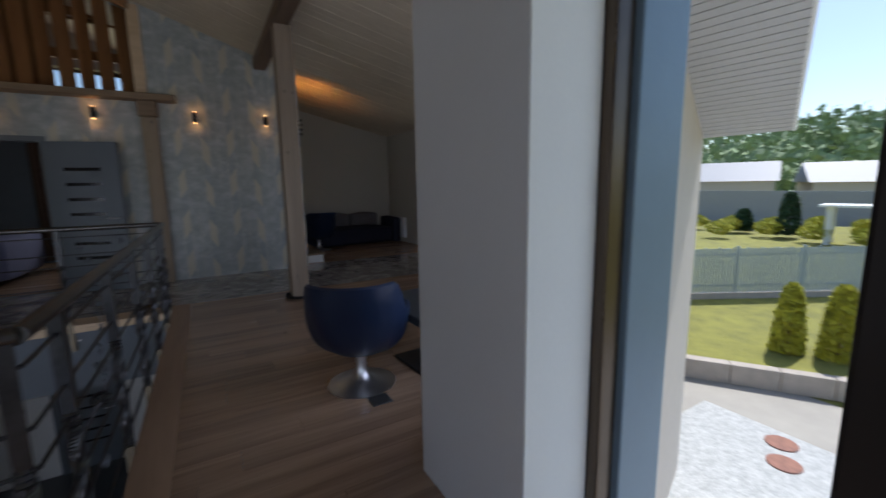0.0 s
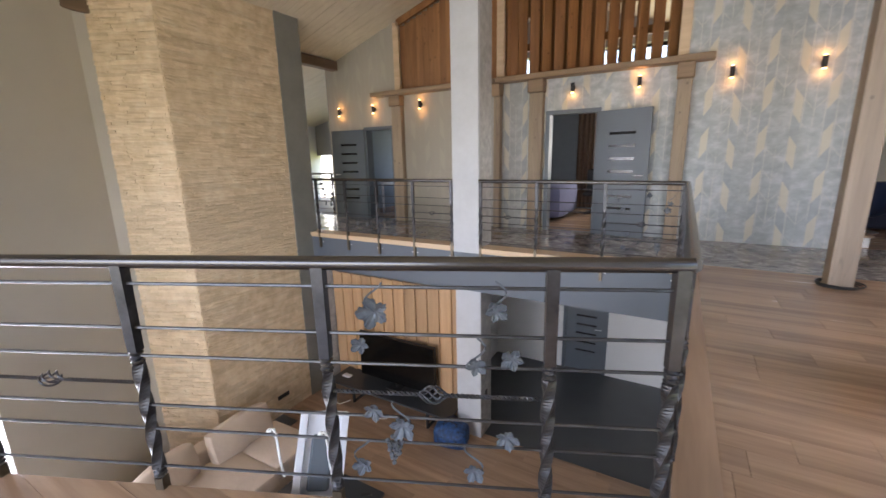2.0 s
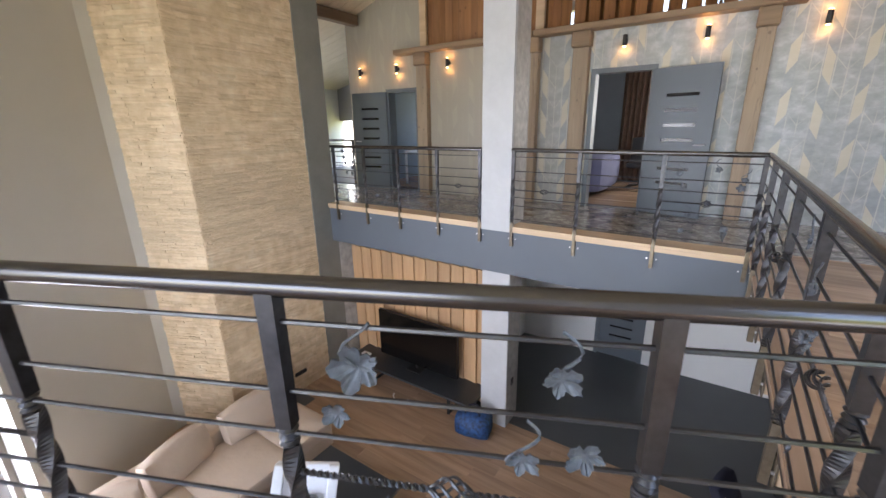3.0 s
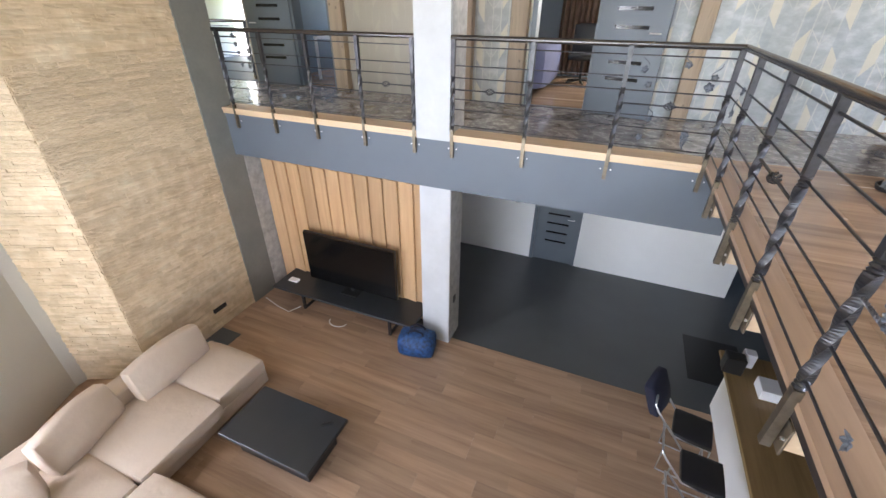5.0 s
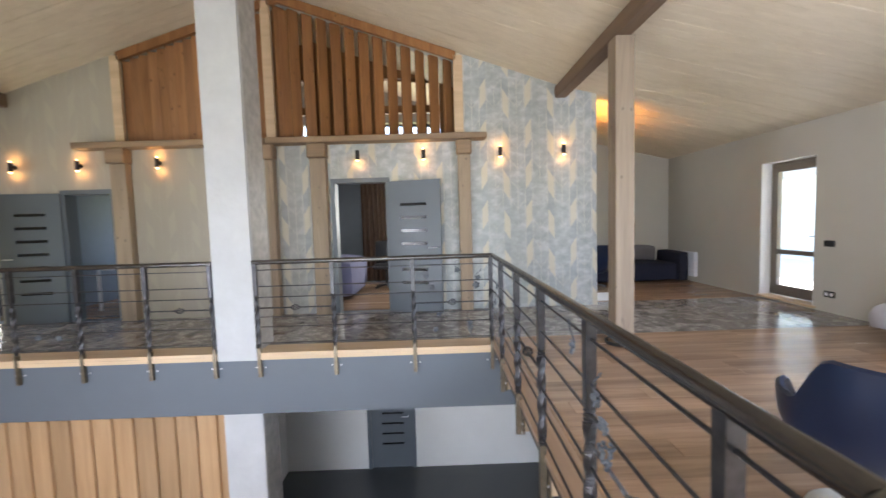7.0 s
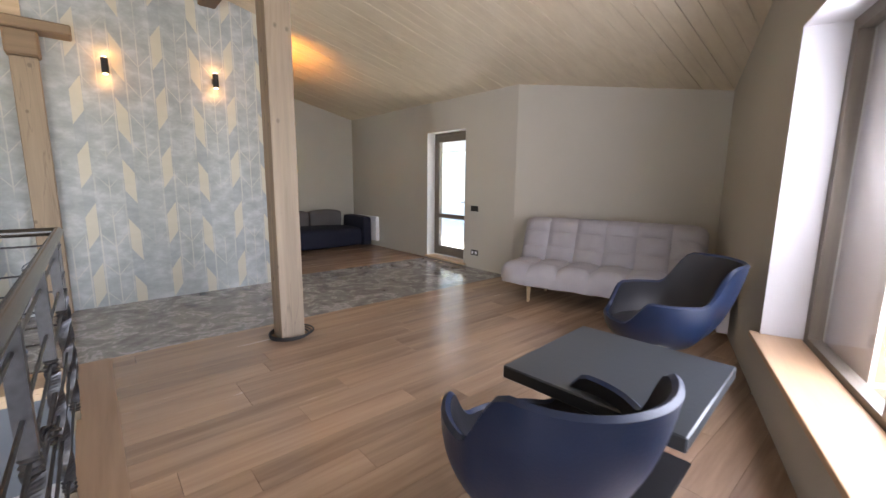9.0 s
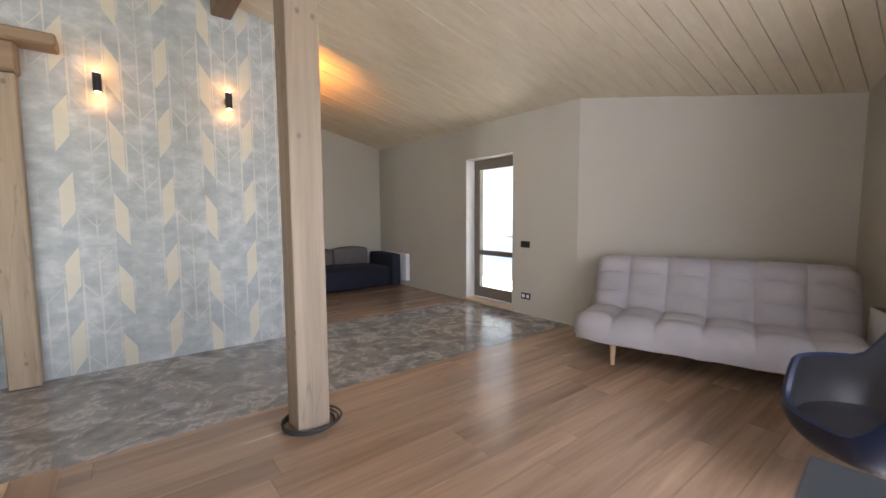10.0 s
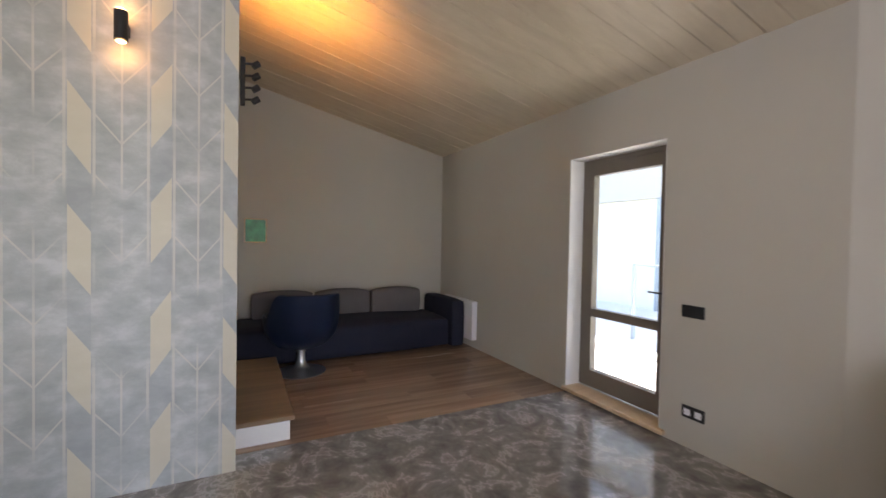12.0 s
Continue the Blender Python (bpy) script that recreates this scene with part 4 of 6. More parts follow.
def window(name, m, u0, u1, z0, z1, depth, mat, label, mull=(), pr=0.07, rail=()):
    """A framed window in wall coordinates: u along the wall, -v outward."""
    w = thing(name, label, "window", m @ pose(0, -depth, 0))
    bm = boxes((u0, u0 + pr, -0.07, 0, z0, z1), (u1 - pr, u1, -0.07, 0, z0, z1), (u0 + pr, u1 - pr, -0.07, 0, z1 - pr, z1), (u0 + pr, u1 - pr, -0.07, 0, z0, z0 + pr))
    fr = part("window_frame", bm, M[mat], w)
    for u in mull:
        part("mullion", boxes((u - 0.045, u + 0.045, -0.07, 0, z0 + pr, z1 - pr)), M[mat], w)
    edges = [u0 + pr, *[k for u in mull for k in (u - 0.045, u + 0.045)], u1 - pr]
    for i in range(0, len(edges), 2):
        ob = part("pane", boxes((edges[i], edges[i + 1], -0.04, -0.034, z0 + pr, z1 - pr)), M["glass"], w, "clear glass")
        ob.visible_shadow = False
    return w


window("window", wm, WIN[0] + 0.002, WIN[1] - 0.002, 0.362, 2.248, 0.22, "frame", "wide low window with a taupe frame", mull=(1.2,))
sill = piece("window_sill", bevelled(boxes((WIN[0] - 0.05, WIN[1] + 0.05, -0.215, 0.05, 0.362, 0.40)), 0.008, 2), M["sill"], "oak window sill board", "sill")
sill.matrix_basis = wm
rv = piece("window_reveal", boxes((WIN[1] - 0.005, WIN[1] - 0.001, -0.218, -0.002, 0.402, 2.246), (WIN[0] + 0.001, WIN[0] + 0.005, -0.218, -0.002, 0.402, 2.246), (WIN[0] + 0.005, WIN[1] - 0.005, -0.218, -0.002, 2.243, 2.247)), M["pier"], "white reveal of the low window", "wall")
rv.matrix_basis = wm

# tall window at the pier
t = thing("tall_window", "tall window with a blue-grey outer frame and bronze seal profile", "window", pose(PIER_X, 0, 0))
part("seal_profile", bevelled(boxes((0.295, 0.38, 1.055, 1.108, 0.0, 2.35)), 0.01, 2), M["seal"], t, "shiny dark bronze seal profile")
part("window_frame", bevelled(boxes((0.382, 0.62, 1.03, 1.12, -0.1, 2.45)), 0.008, 2), M["bluegrey"], t)
part("open_sash", bevelled(boxes((0.05, 0.13, 0.252, 0.405, 0.02, 2.33)), 0.01, 2), M["dark"], t, "dark brown sash standing in the opening")
bm = bmesh.new()
rod(bm, (0.05, 0.31, 1.12), (0.0, 0.31, 1.12), 0.012, 8)
rod(bm, (0.0, 0.31, 1.13), (0.0, 0.31, 0.98), 0.010, 8)
part("window_handle", bm, M["plastic"], t, "black lever handle", smooth=True)
piece("pier_reveal", boxes((PIER_X + 0.002, PIER_X + 0.292, 1.104, 1.108, 0.0, 2.35)), M["white"], "white reveal of the tall window", "wall")

# west windows
swm = Matrix.Translation((SW0.x, SW0.y, 0)) @ Matrix.Rotation(math.atan2(SWD.y, SWD.x), 4, "Z")
window("window", swm, 2.002, 3.298, -0.178, 1.598, 0.24, "frame", "upper window in the grey-beige wall", mull=(2.65,))
window("window", swm, 2.002, 3.298, ZL + 0.152, -0.752, 0.24, "frame", "tall lower window in the grey-beige wall", mull=(2.65,))
rv = piece("window_reveal", boxes((2.001, 2.005, -0.238, 0.0, -0.176, 1.596), (2.001, 2.005, -0.238, 0.0, ZL + 0.154, -0.754), (2.005, 3.295, -0.238, 0.0, -0.758, -0.754), (2.005, 3.295, -0.238, 0.02, -0.176, -0.172)), M["white"], "white reveals of the west windows", "wall")
rv.matrix_basis = swm

# ---- sconces ----


def sconce(x, z, both=True):
    s = thing("wall_sconce", "small black cylinder wall lamp glowing up and down" if both else "small black cylinder wall lamp glowing down only", "wall lamp", pose(x, YW - 0.002, z), "wall lamps")
    bm = bmesh.new()
    lathe(bm, [(0.026, -0.075), (0.030, -0.073), (0.030, 0.073), (0.026, 0.075)], (0, -0.075, 0), 18)
    part("housing", bm, M["black"], s, smooth=True)
    part("backplate", bevelled(boxes((-0.025, 0.025, -0.046, 0, -0.03, 0.03)), 0.004, 1), M["black"], s)
    for k in ((1, -1) if both else (-1,)):
        bm = bmesh.new()
        lathe(bm, [(0.018, k * 0.0755), (0.023, k * 0.080), (0.010, k * 0.088)], (0, -0.075, 0), 14)
        part("bulb", bm, M["bulb"], s, "warm glowing bulb", smooth=True)
        point_lamp("sconce_light", (x, YW - 0.08, z + k * 0.115), SCONCE)


for sx, sz, both in ((-6.83, 2.40, True), (-5.84, 2.40, True), (-4.64, 2.41, True), (-1.61, 2.44, False), (-0.60, 2.43, True), (0.58, 2.44, True), (1.56, 2.45, True)):
    sconce(sx, sz, both)

# spot rack in the far room
s = thing("spot_rack", "black ceiling spot rack with four heads on the wall end", "lamp", pose(2.12, 8.0, 2.44))
part("rack_bar", bevelled(boxes((-0.015, 0.015, -0.02, 0.02, -0.16, 0.16)), 0.004, 1), M["black"], s)
for k in range(4):
    bm = bmesh.new()
    rod(bm, (0.0, 0, -0.12 + 0.08 * k), (0.07, 0, -0.11 + 0.08 * k), 0.008, 8)
    rod(bm, (0.06, 0, -0.13 + 0.08 * k), (0.10, 0, -0.10 + 0.08 * k), 0.022, 10)
    part("spot_head", bm, M["black"], s, smooth=True)
rack = new("rack_light", bpy.data.lights.new("rack_light", "SPOT"))
rack.data.energy, rack.data.color, rack.data.shadow_soft_size = RACK, (1, 0.38, 0.07), 0.04
rack.data.spot_size, rack.data.spot_blend = radians(125), 0.9
rack.matrix_world = look((2.26, 8.02, 2.62), (2.62, 8.30, 3.30))

# ---- furniture, upper floor ----


def egg_chair(m, label):
    """Swivel shell chair on a chrome trumpet foot."""
    c = thing("armchair", label, "armchair", m, "shell armchairs")

    def ease(a, b, x):
        x = min(1, max(0, (x - a) / (b - a)))
        return x * x * (3 - 2 * x)

    def shell(t, v, off):
        # t: angle round, 0 = front; v: 0 seat centre .. 1 rim
        back = (1 - math.cos(t)) / 2
        rim = 0.43 + 0.17 * ease(0.06, 0.24, back) + 0.24 * ease(0.64, 0.82, back)
        r = 0.37 * math.sin(v * math.pi / 2) ** 0.85 * (1 - 0.06 * ease(0.8, 1.0, back)) - off * v
        z = 0.24 + off + (rim - 0.24 - off) * v ** 2.1
        lean = 0.13 * ease(0.6, 1, back) * v * v
        return Vector((1.02 * r * math.sin(t), -r * math.cos(t) + lean, z))

    nt, nv = 72, 16
    def skin(off, flip):
        bm = bmesh.new()
        g = [[bm.verts.new(shell(i / nt * 2 * math.pi, (j + 0.3) / (nv + 0.3), off)) for j in range(nv + 1)] for i in range(nt)]
        for i in range(nt):
            k = (i + 1) % nt
            for j in range(nv):
                bm.faces.new([g[i][j], g[k][j], g[k][j + 1], g[i][j + 1]])
        bm.faces.new([g[i][0] for i in range(nt)])
        return bm, g

    bm, g = skin(0.0, False)
    rim = [bm.verts.new(shell(i / nt * 2 * math.pi, 1, 0.016) + Vector((0, 0, 0.012))) for i in range(nt)]
    inner = [bm.verts.new(shell(i / nt * 2 * math.pi, 1, 0.034)) for i in range(nt)]
    for i in range(nt):
        k = (i + 1) % nt
        bm.faces.new([g[i][nv], g[k][nv], rim[k], rim[i]])
        bm.faces.new([rim[i], rim[k], inner[k], inner[i]])
    part("shell", bm, M["navy"], c, "navy leather shell", smooth=True)
    bm, g = skin(0.035, True)
    part("lining", bm, M["navyin"], c, "dark charcoal padded lining", smooth=True)
    bm = bmesh.new()
    lathe(bm, [(0.02, 0.33), (0.20, 0.335), (0.27, 0.36), (0.275, 0.385), (0.22, 0.405), (0.05, 0.41)], (0, -0.04, 0), 28)
    part("seat_cushion", bm, M["navyin"], c, "dark padded seat", smooth=True)
    bm = bmesh.new()
    lathe(bm, [(0.245, 0.0), (0.25, 0.008), (0.20, 0.018), (0.11, 0.035), (0.06, 0.075), (0.042, 0.13), (0.038, 0.19), (0.05, 0.235), (0.08, 0.25)], seg=32)
    part("pedestal", bm, M["chrome"], c, "polished chrome trumpet foot", smooth=True)
    return c


egg_chair(pose(1.46, 2.86, 0.002, 0, 0, 154) @ Matrix.Scale(0.94, 4), "navy leather shell armchair on a chrome foot beside the dark table")
egg_chair(pose(3.27, 3.17, 0.002, 0, 0, 222), "navy leather shell armchair on a chrome foot between table and sofa")
egg_chair(pose(2.70, 9.33, 0.002, 0, 0, 185), "navy leather shell armchair on a chrome foot before the dark couch")

t = thing("side_table", "rectangular anthracite table on a black pillar and square plate", "table", pose(2.12, 2.90, 0.002, 0, 0, 4))
part("tabletop", bevelled(boxes((-0.39, 0.39, -0.38, 0.38, 0.45, 0.51)), 0.006, 1), M["tabletop"], t)
part("column", bevelled(boxes((-0.045, 0.045, -0.045, 0.045, 0.021, 0.449)), 0.006, 1), M["black"], t)
part("base_plate", bevelled(boxes((-0.27, 0.27, -0.27, 0.27, 0, 0.02)), 0.006, 1), M["black"], t)


p = thing("floor_socket", "small dark square cover set flush in the oak floor", "socket", pose(1.48, 2.57, 0.001))
part("cover", bevelled(boxes((-0.068, 0.068, -0.064, 0.064, 0, 0.005)), 0.002, 1), M["tabletop"], p)


def cushion(bm, x0, x1, y0, y1, z0, z1, puff=0.05, n=10, m=None):
    """A padded block: its faces swell and its edges are round."""
    cx, cy, cz = (x0 + x1) / 2, (y0 + y1) / 2, (z0 + z1) / 2
    hx, hy, hz = (x1 - x0) / 2, (y1 - y0) / 2, (z1 - z0) / 2
    tmp = bmesh.new()
    bmesh.ops.create_cube(tmp, size=2)
    bmesh.ops.subdivide_edges(tmp, edges=tmp.edges[:], cuts=n, use_grid_fill=True)
    made = {v: bm.verts.new(v.co) for v in tmp.verts}
    for f in tmp.faces:
        bm.faces.new([made[v] for v in f.verts])
    tmp.free()
    vs = list(made.values())
    for v in vs:
        p = v.co.copy()
        e = 5.0
        r = (abs(p.x) ** e + abs(p.y) ** e + abs(p.z) ** e) ** (1 / e)
        q = p / r
        rad = min(hx, hy, hz)
        v.co = Vector((cx + math.copysign(max(0, hx - rad), p.x) * min(1, abs(p.x) * 1.0) + q.x * rad, cy + math.copysign(max(0, hy - rad), p.y) * min(1, abs(p.y)) + q.y * rad, cz + math.copysign(max(0, hz - rad), p.z) * min(1, abs(p.z)) + q.z * rad))
        k = (1 - abs(p.x) ** 2) * (1 - abs(p.y) ** 2) if abs(p.z) > 0.99 else 0
        v.co.z += math.copysign(puff * k, p.z)
        if abs(p.y) > 0.99:
            v.co.y += math.copysign(puff * (1 - p.x ** 2) * (1 - p.z ** 2), p.y)
    if m is not None:
        bmesh.ops.transform(bm, matrix=m, verts=vs)


def tufted_sofa(m):
    """Folding sofa in light grey cloth, stitched into squares."""
    s = thing("sofa", "light grey tufted folding sofa on pale wooden legs by the wall", "sofa", m)
    L = 2.02
    cols = 6

    def pad(prof, name, rows):
        # prof(v) -> (y, z, normal y, normal z) across the pad; sewn into cols x rows squares
        bm = bmesh.new()
        nu, nv = cols * 9, rows * 9
        grid = []
        for i in range(nu + 1):
            u = i / nu
            row = []
            for j in range(nv + 1):
                v = j / nv
                e = min(1, min(u, 1 - u) * 9)
                cut = 1 - math.sqrt(1 - (1 - e) ** 2)
                y, z, ny, nz = prof(v * (1 - 0.16 * cut) if rows == 3 else 1 - (1 - v) * (1 - 0.12 * cut))
                fu, fv = abs(math.sin(math.pi * u * cols)), abs(math.sin(math.pi * v * rows))
                puff = 0.050 * (fu ** 0.45) * (0.35 + 0.65 * fv ** 0.5)
                endr = min(1, min(u, 1 - u) * 14)
                endr = math.sqrt(1 - (1 - endr) ** 2)
                x = (u - 0.5) * L
                row.append(bm.verts.new((x, y + ny * (puff - 0.06 * (1 - endr)), z + nz * (puff - 0.06 * (1 - endr)))))
            grid.append(row)
        for i in range(nu):
            for j in range(nv):
                bm.faces.new([grid[i][j], grid[i + 1][j], grid[i + 1][j + 1], grid[i][j + 1]])
        low = bmesh.ops.extrude_edge_only(bm, edges=[e for e in bm.edges if e.is_boundary])
        y, z, ny, nz = prof(0.5)
        bmesh.ops.translate(bm, vec=(0, -ny * 0.09, -nz * 0.09), verts=[g for g in low["geom"] if isinstance(g, bmesh.types.BMVert)])
        bmesh.ops.contextual_create(bm, geom=[e for e in bm.edges if e.is_boundary])
        part(name, bm, M["cloth"], s, smooth=True)

    def seat(v):
        y = -0.42 + 0.60 * v
        a = max(0.0, 1 - v * 5)
        return (y, 0.40 - 0.11 * a * a, -0.8 * a, 1 - 0.3 * a)

    def back(v):
        a = max(0.0, (v - 0.85) / 0.15)
        return (0.20 + 0.20 * v + 0.05 * a, 0.38 + 0.56 * v - 0.03 * a, -0.92, 0.38)

    pad(seat, "seat", 2)
    pad(back, "backrest", 3)
    bm = bevelled(boxes((-L / 2 + 0.03, L / 2 - 0.03, -0.38, 0.30, 0.20, 0.27)), 0.02, 2)
    part("seat_frame", bm, M["cloth"], s)
    for x in (-0.66, 0.66):
        for y in (-0.33, 0.26):
            bm = bmesh.new()
            rod(bm, (x, y, 0.0), (x, y, 0.198), 0.016, 12, 0.026)
            part("leg", bm, M["nosing"], s, "pale turned wooden leg", smooth=True)
    return s


tufted_sofa(pose(4.54, 4.34, 0.002, 0, 0, -74))

# radiator beside the sofa
r = thing("radiator", "white panel radiator under the window wall", "radiator", wm @ pose(3.55, 0.10, 0.12))
part("panel", bevelled(boxes((-0.5, 0.5, -0.05, 0.03, 0, 0.5)), 0.012, 2), M["whiteplastic"], r)
for k in range(24):
    part("fin", boxes((-0.48 + k * 0.04, -0.465 + k * 0.04, -0.045, 0.025, 0.502, 0.508)), M["frame"], r)

# far room: couch, step, picture, radiator
c = thing("couch", "dark blue couch with three grey back cushions", "couch", pose(3.2, 9.95, 0.002))
bm = bmesh.new()
cushion(bm, -1.5, 1.35, -0.45, 0.45, 0.02, 0.42, 0.02)
part("seat", bm, M["darkcloth"], c, smooth=True)
for x in (1.36, -1.62):
    bm = bmesh.new()
    cushion(bm, x, x + 0.2, -0.45, 0.45, 0.02, 0.62, 0.01, 6)
    part("armrest", bm, M["darkcloth"], c, smooth=True)
for k in range(3):
    bm = bmesh.new()
    cushion(bm, -0.95 + 0.72 * k, -0.25 + 0.72 * k, 0.14, 0.34, 0.40, 0.72, 0.03, 8)
    part("back_cushion", bm, M["greycloth"], c, "grey loose back cushion", smooth=True)
r = thing("radiator", "white panel radiator at the end of the far room", "radiator", pose(WALL_E - 0.06, 9.75, 0.12))
part("panel", bevelled(boxes((-0.04, 0.04, -0.4, 0.4, 0, 0.5)), 0.012, 2), M["whiteplastic"], r)
p = thing("picture", "small green picture in a pale frame on the far wall", "picture", pose(2.30, 10.455, 1.47))
part("picture_frame", bevelled(boxes((-0.13, 0.13, -0.02, 0, -0.15, 0.15)), 0.004, 1), M["nosing"], p)
part("print", boxes((-0.115, 0.115, -0.023, -0.0205, -0.135, 0.135)), M["leafpaper"], p)
p = thing("low_step", "low wooden step with a white riser beside the papered wall end", "step", pose(2.26, 8.6, 0.002))
part("riser", boxes((-0.18, 0.17, -0.74, 0.74, 0, 0.14)), M["white"], p)
part("tread", bevelled(boxes((-0.19, 0.20, -0.77, 0.76, 0.141, 0.175)), 0.006, 1), M["ledge"], p)

# ---- things hung on the near railing ----
_px, _py = Vector((0.73, 0.66, -0.18)).normalized(), Vector((-0.05, 0.50, 0.80))
_py = (_py - _px * _py.dot(_px)).normalized()
_pz = _px.cross(_py)
_pm = Matrix(((_px.x, _py.x, _pz.x, -1.32), (_px.y, _py.y, _pz.y, 1.40), (_px.z, _py.z, _pz.z, 0.17), (0, 0, 0, 1)))
p = thing("hung_panel", "white framed panel hung outside the railing on white ropes", "panel", _pm)
part("board", bevelled(boxes((-0.11, 0.11, -0.62, 0.0, -0.012, 0.012)), 0.006, 1), M["whiteplastic"], p)
part("rim", bevelled(boxes((-0.112, -0.075, -0.62, 0.0, 0.013, 0.04)), 0.004, 1), M["whiteplastic"], p)
part("rim", bevelled(boxes((0.075, 0.112, -0.62, 0.0, 0.013, 0.04)), 0.004, 1), M["whiteplastic"], p)
part("bracket", bevelled(boxes((-0.05, 0.05, -0.34, -0.10, 0.013, 0.05)), 0.01, 1), M["door"], p, "dark grey bracket")
for x in (-0.05, 0.03):
    bm = bmesh.new()
    rod(bm, (x, -0.40, 0.013), (x, -0.40, 0.06), 0.018, 10)
    part("knob", bm, M["plastic"], p, "black knob", smooth=True)
for kx, ky, kz in ((-1.282, 1.065, 0.29), (-1.082, 1.152, 0.29)):
    r = thing("white_rope", "knotted white rope hanging from a railing bar", "rope", pose(kx, ky, kz), "ropes")
    bm = bmesh.new()
    tube(bm, [(0.004 * math.sin(k), 0.02 + 0.003 * k, -0.035 * k) for k in range(8)], 0.006)
    bmesh.ops.create_icosphere(bm, subdivisions=2, radius=0.014)
    tube(bm, [(0.0, 0, 0), (0.02, 0.0, 0.018), (0.045, 0.0, 0.005), (0.03, 0.0, -0.012), (0.0, 0.0, 0.0)], 0.005)
    part("cord", bm, M["rope"], r, smooth=True)

# ---- lower floor ----
for i in range(12):
    x = -5.98 + i * 0.253
    bm = bmesh.new()
    box(bm, -0.005, 0.275, -0.014, 0.014, ZL + 0.002, -0.88, Matrix.Rotation(radians(-9), 4, "Z"))
    ob = part("wall_board", bm, M["tvslat"], None, m=pose(x, 6.085, 0))
    tagged(ob, "upright rough pine board behind the television", "board", "boards behind the television")

b = thing("tv_bench", "long dark grey bench on black steel legs under the television", "bench", pose(-4.15, 5.76, ZL, 0, 0, 0))
part("bench_top", bevelled(boxes((-1.55, 1.20, -0.32, 0.30, 0.315, 0.355)), 0.004, 1), M["tabletop"], b)
for x in (-0.95, 0.75):
    bm = bmesh.new()
    for s in (-1, 1):
        box(bm, x - 0.02, x + 0.02, s * 0.26 - 0.02, s * 0.26 + 0.02, 0, 0.313)
    box(bm, x - 0.02, x + 0.02, -0.24, 0.24, 0, 0.03)
    part("leg", bm, M["black"], b, "black steel leg")
tv = thing("television", "large black television standing on the dark bench", "television", pose(-4.31, 5.86, ZL + 0.357))
part("screen", bevelled(boxes((-0.86, 0.86, -0.02, 0.02, 0.08, 0.99)), 0.006, 1), M["screen"], tv)
part("bezel", boxes((-0.87, 0.87, 0.0205, 0.05, 0.07, 1.00)), M["plastic"], tv)
part("stand", bevelled(boxes((-0.15, 0.15, -0.14, 0.10, 0, 0.018), (-0.03, 0.03, -0.01, 0.04, 0.018, 0.12)), 0.003, 1), M["plastic"], tv)
p = thing("set_top_box", "small white box on the dark bench", "box", pose(-5.45, 5.72, ZL + 0.357))
part("case", bevelled(boxes((-0.09, 0.09, -0.05, 0.05, 0, 0.03)), 0.006, 2), M["whiteplastic"], p)
bm = bmesh.new()
tube(bm, [(-5.95, 5.45, 0.012), (-5.6, 5.35, 0.01), (-5.3, 5.3, 0.01), (-5.2, 5.5, 0.01)], 0.009)
ob = part("cable_white", bm, M["rope"], None, m=pose(0, 0, ZL), smooth=True)
tagged(ob, "white cable lying on the floor below the bench", "cable")
bm = bmesh.new()
tube(bm, [(-4.35 + 0.16 * math.cos(a), 5.42 + 0.12 * math.sin(a), 0.012 + 0.34 * max(0, math.sin(a))) for a in [math.pi * (1 - k / 12) * -1 for k in range(13)]], 0.008)
ob = part("cable_white", bm, M["rope"], None, m=pose(0, 0, ZL), smooth=True)
tagged(ob, "white cable loop lying on the floor below the bench", "cable")

bg = thing("duffel_bag", "blue patterned duffel bag lying against the white pillar", "bag", pose(-2.84, 5.36, ZL + 0.003, 0, 0, 12))
bm = bmesh.new()
cushion(bm, -0.28, 0.28, -0.18, 0.18, 0, 0.34, 0.05, 8)
part("bag_body", bm, M["bag"], bg, smooth=True)
bm = bmesh.new()
for y in (-0.07, 0.07):
    tube(bm, [(-0.13, y, 0.32), (-0.10, y, 0.42), (0.0, y, 0.46), (0.10, y, 0.42), (0.13, y, 0.32)], 0.012)
part("bag_handle", bm, M["darkcloth"], bg, "dark carrying handles", smooth=True)

ct = thing("coffee_table", "large low anthracite coffee table in front of the cream sofa", "coffee table", pose(-3.55, 3.30, ZL + 0.002))
part("tabletop", bevelled(boxes((-0.63, 0.63, -0.37, 0.37, 0.34, 0.395)), 0.006, 1), M["tabletop"], ct)
part("base", boxes((-0.5, 0.5, -0.26, 0.26, 0, 0.338)), M["black"], ct)
p = thing("remote_control", "small black remote control on the coffee table", "remote", pose(-3.10, 3.52, ZL + 0.398, 0, 0, 35))
part("case", bevelled(boxes((-0.07, 0.07, -0.02, 0.02, 0, 0.016)), 0.004, 1), M["plastic"], p)

so = thing("corner_sofa", "cream leather corner sofa with loose back cushions", "sofa", pose(0, 0, ZL + 0.002))
for x0, x1, y0, y1 in ((-5.5, -4.50, 3.25, 4.0), (-5.5, -4.42, 2.2, 3.24), (-4.41, -3.3, 1.35, 2.35), (-5.5, -4.42, 1.35, 2.19)):
    bm = bmesh.new()
    cushion(bm, x0, x1, y0, y1, 0.20, 0.44, 0.025)
    part("seat_cushion", bm, M["cream"], so, smooth=True)
bm = bevelled(boxes((-5.48, -4.50, 1.0, 3.98, 0.03, 0.24), (-4.5, -3.3, 1.0, 2.33, 0.03, 0.24)), 0.02, 2)
part("sofa_base", bm, M["cream"], so)
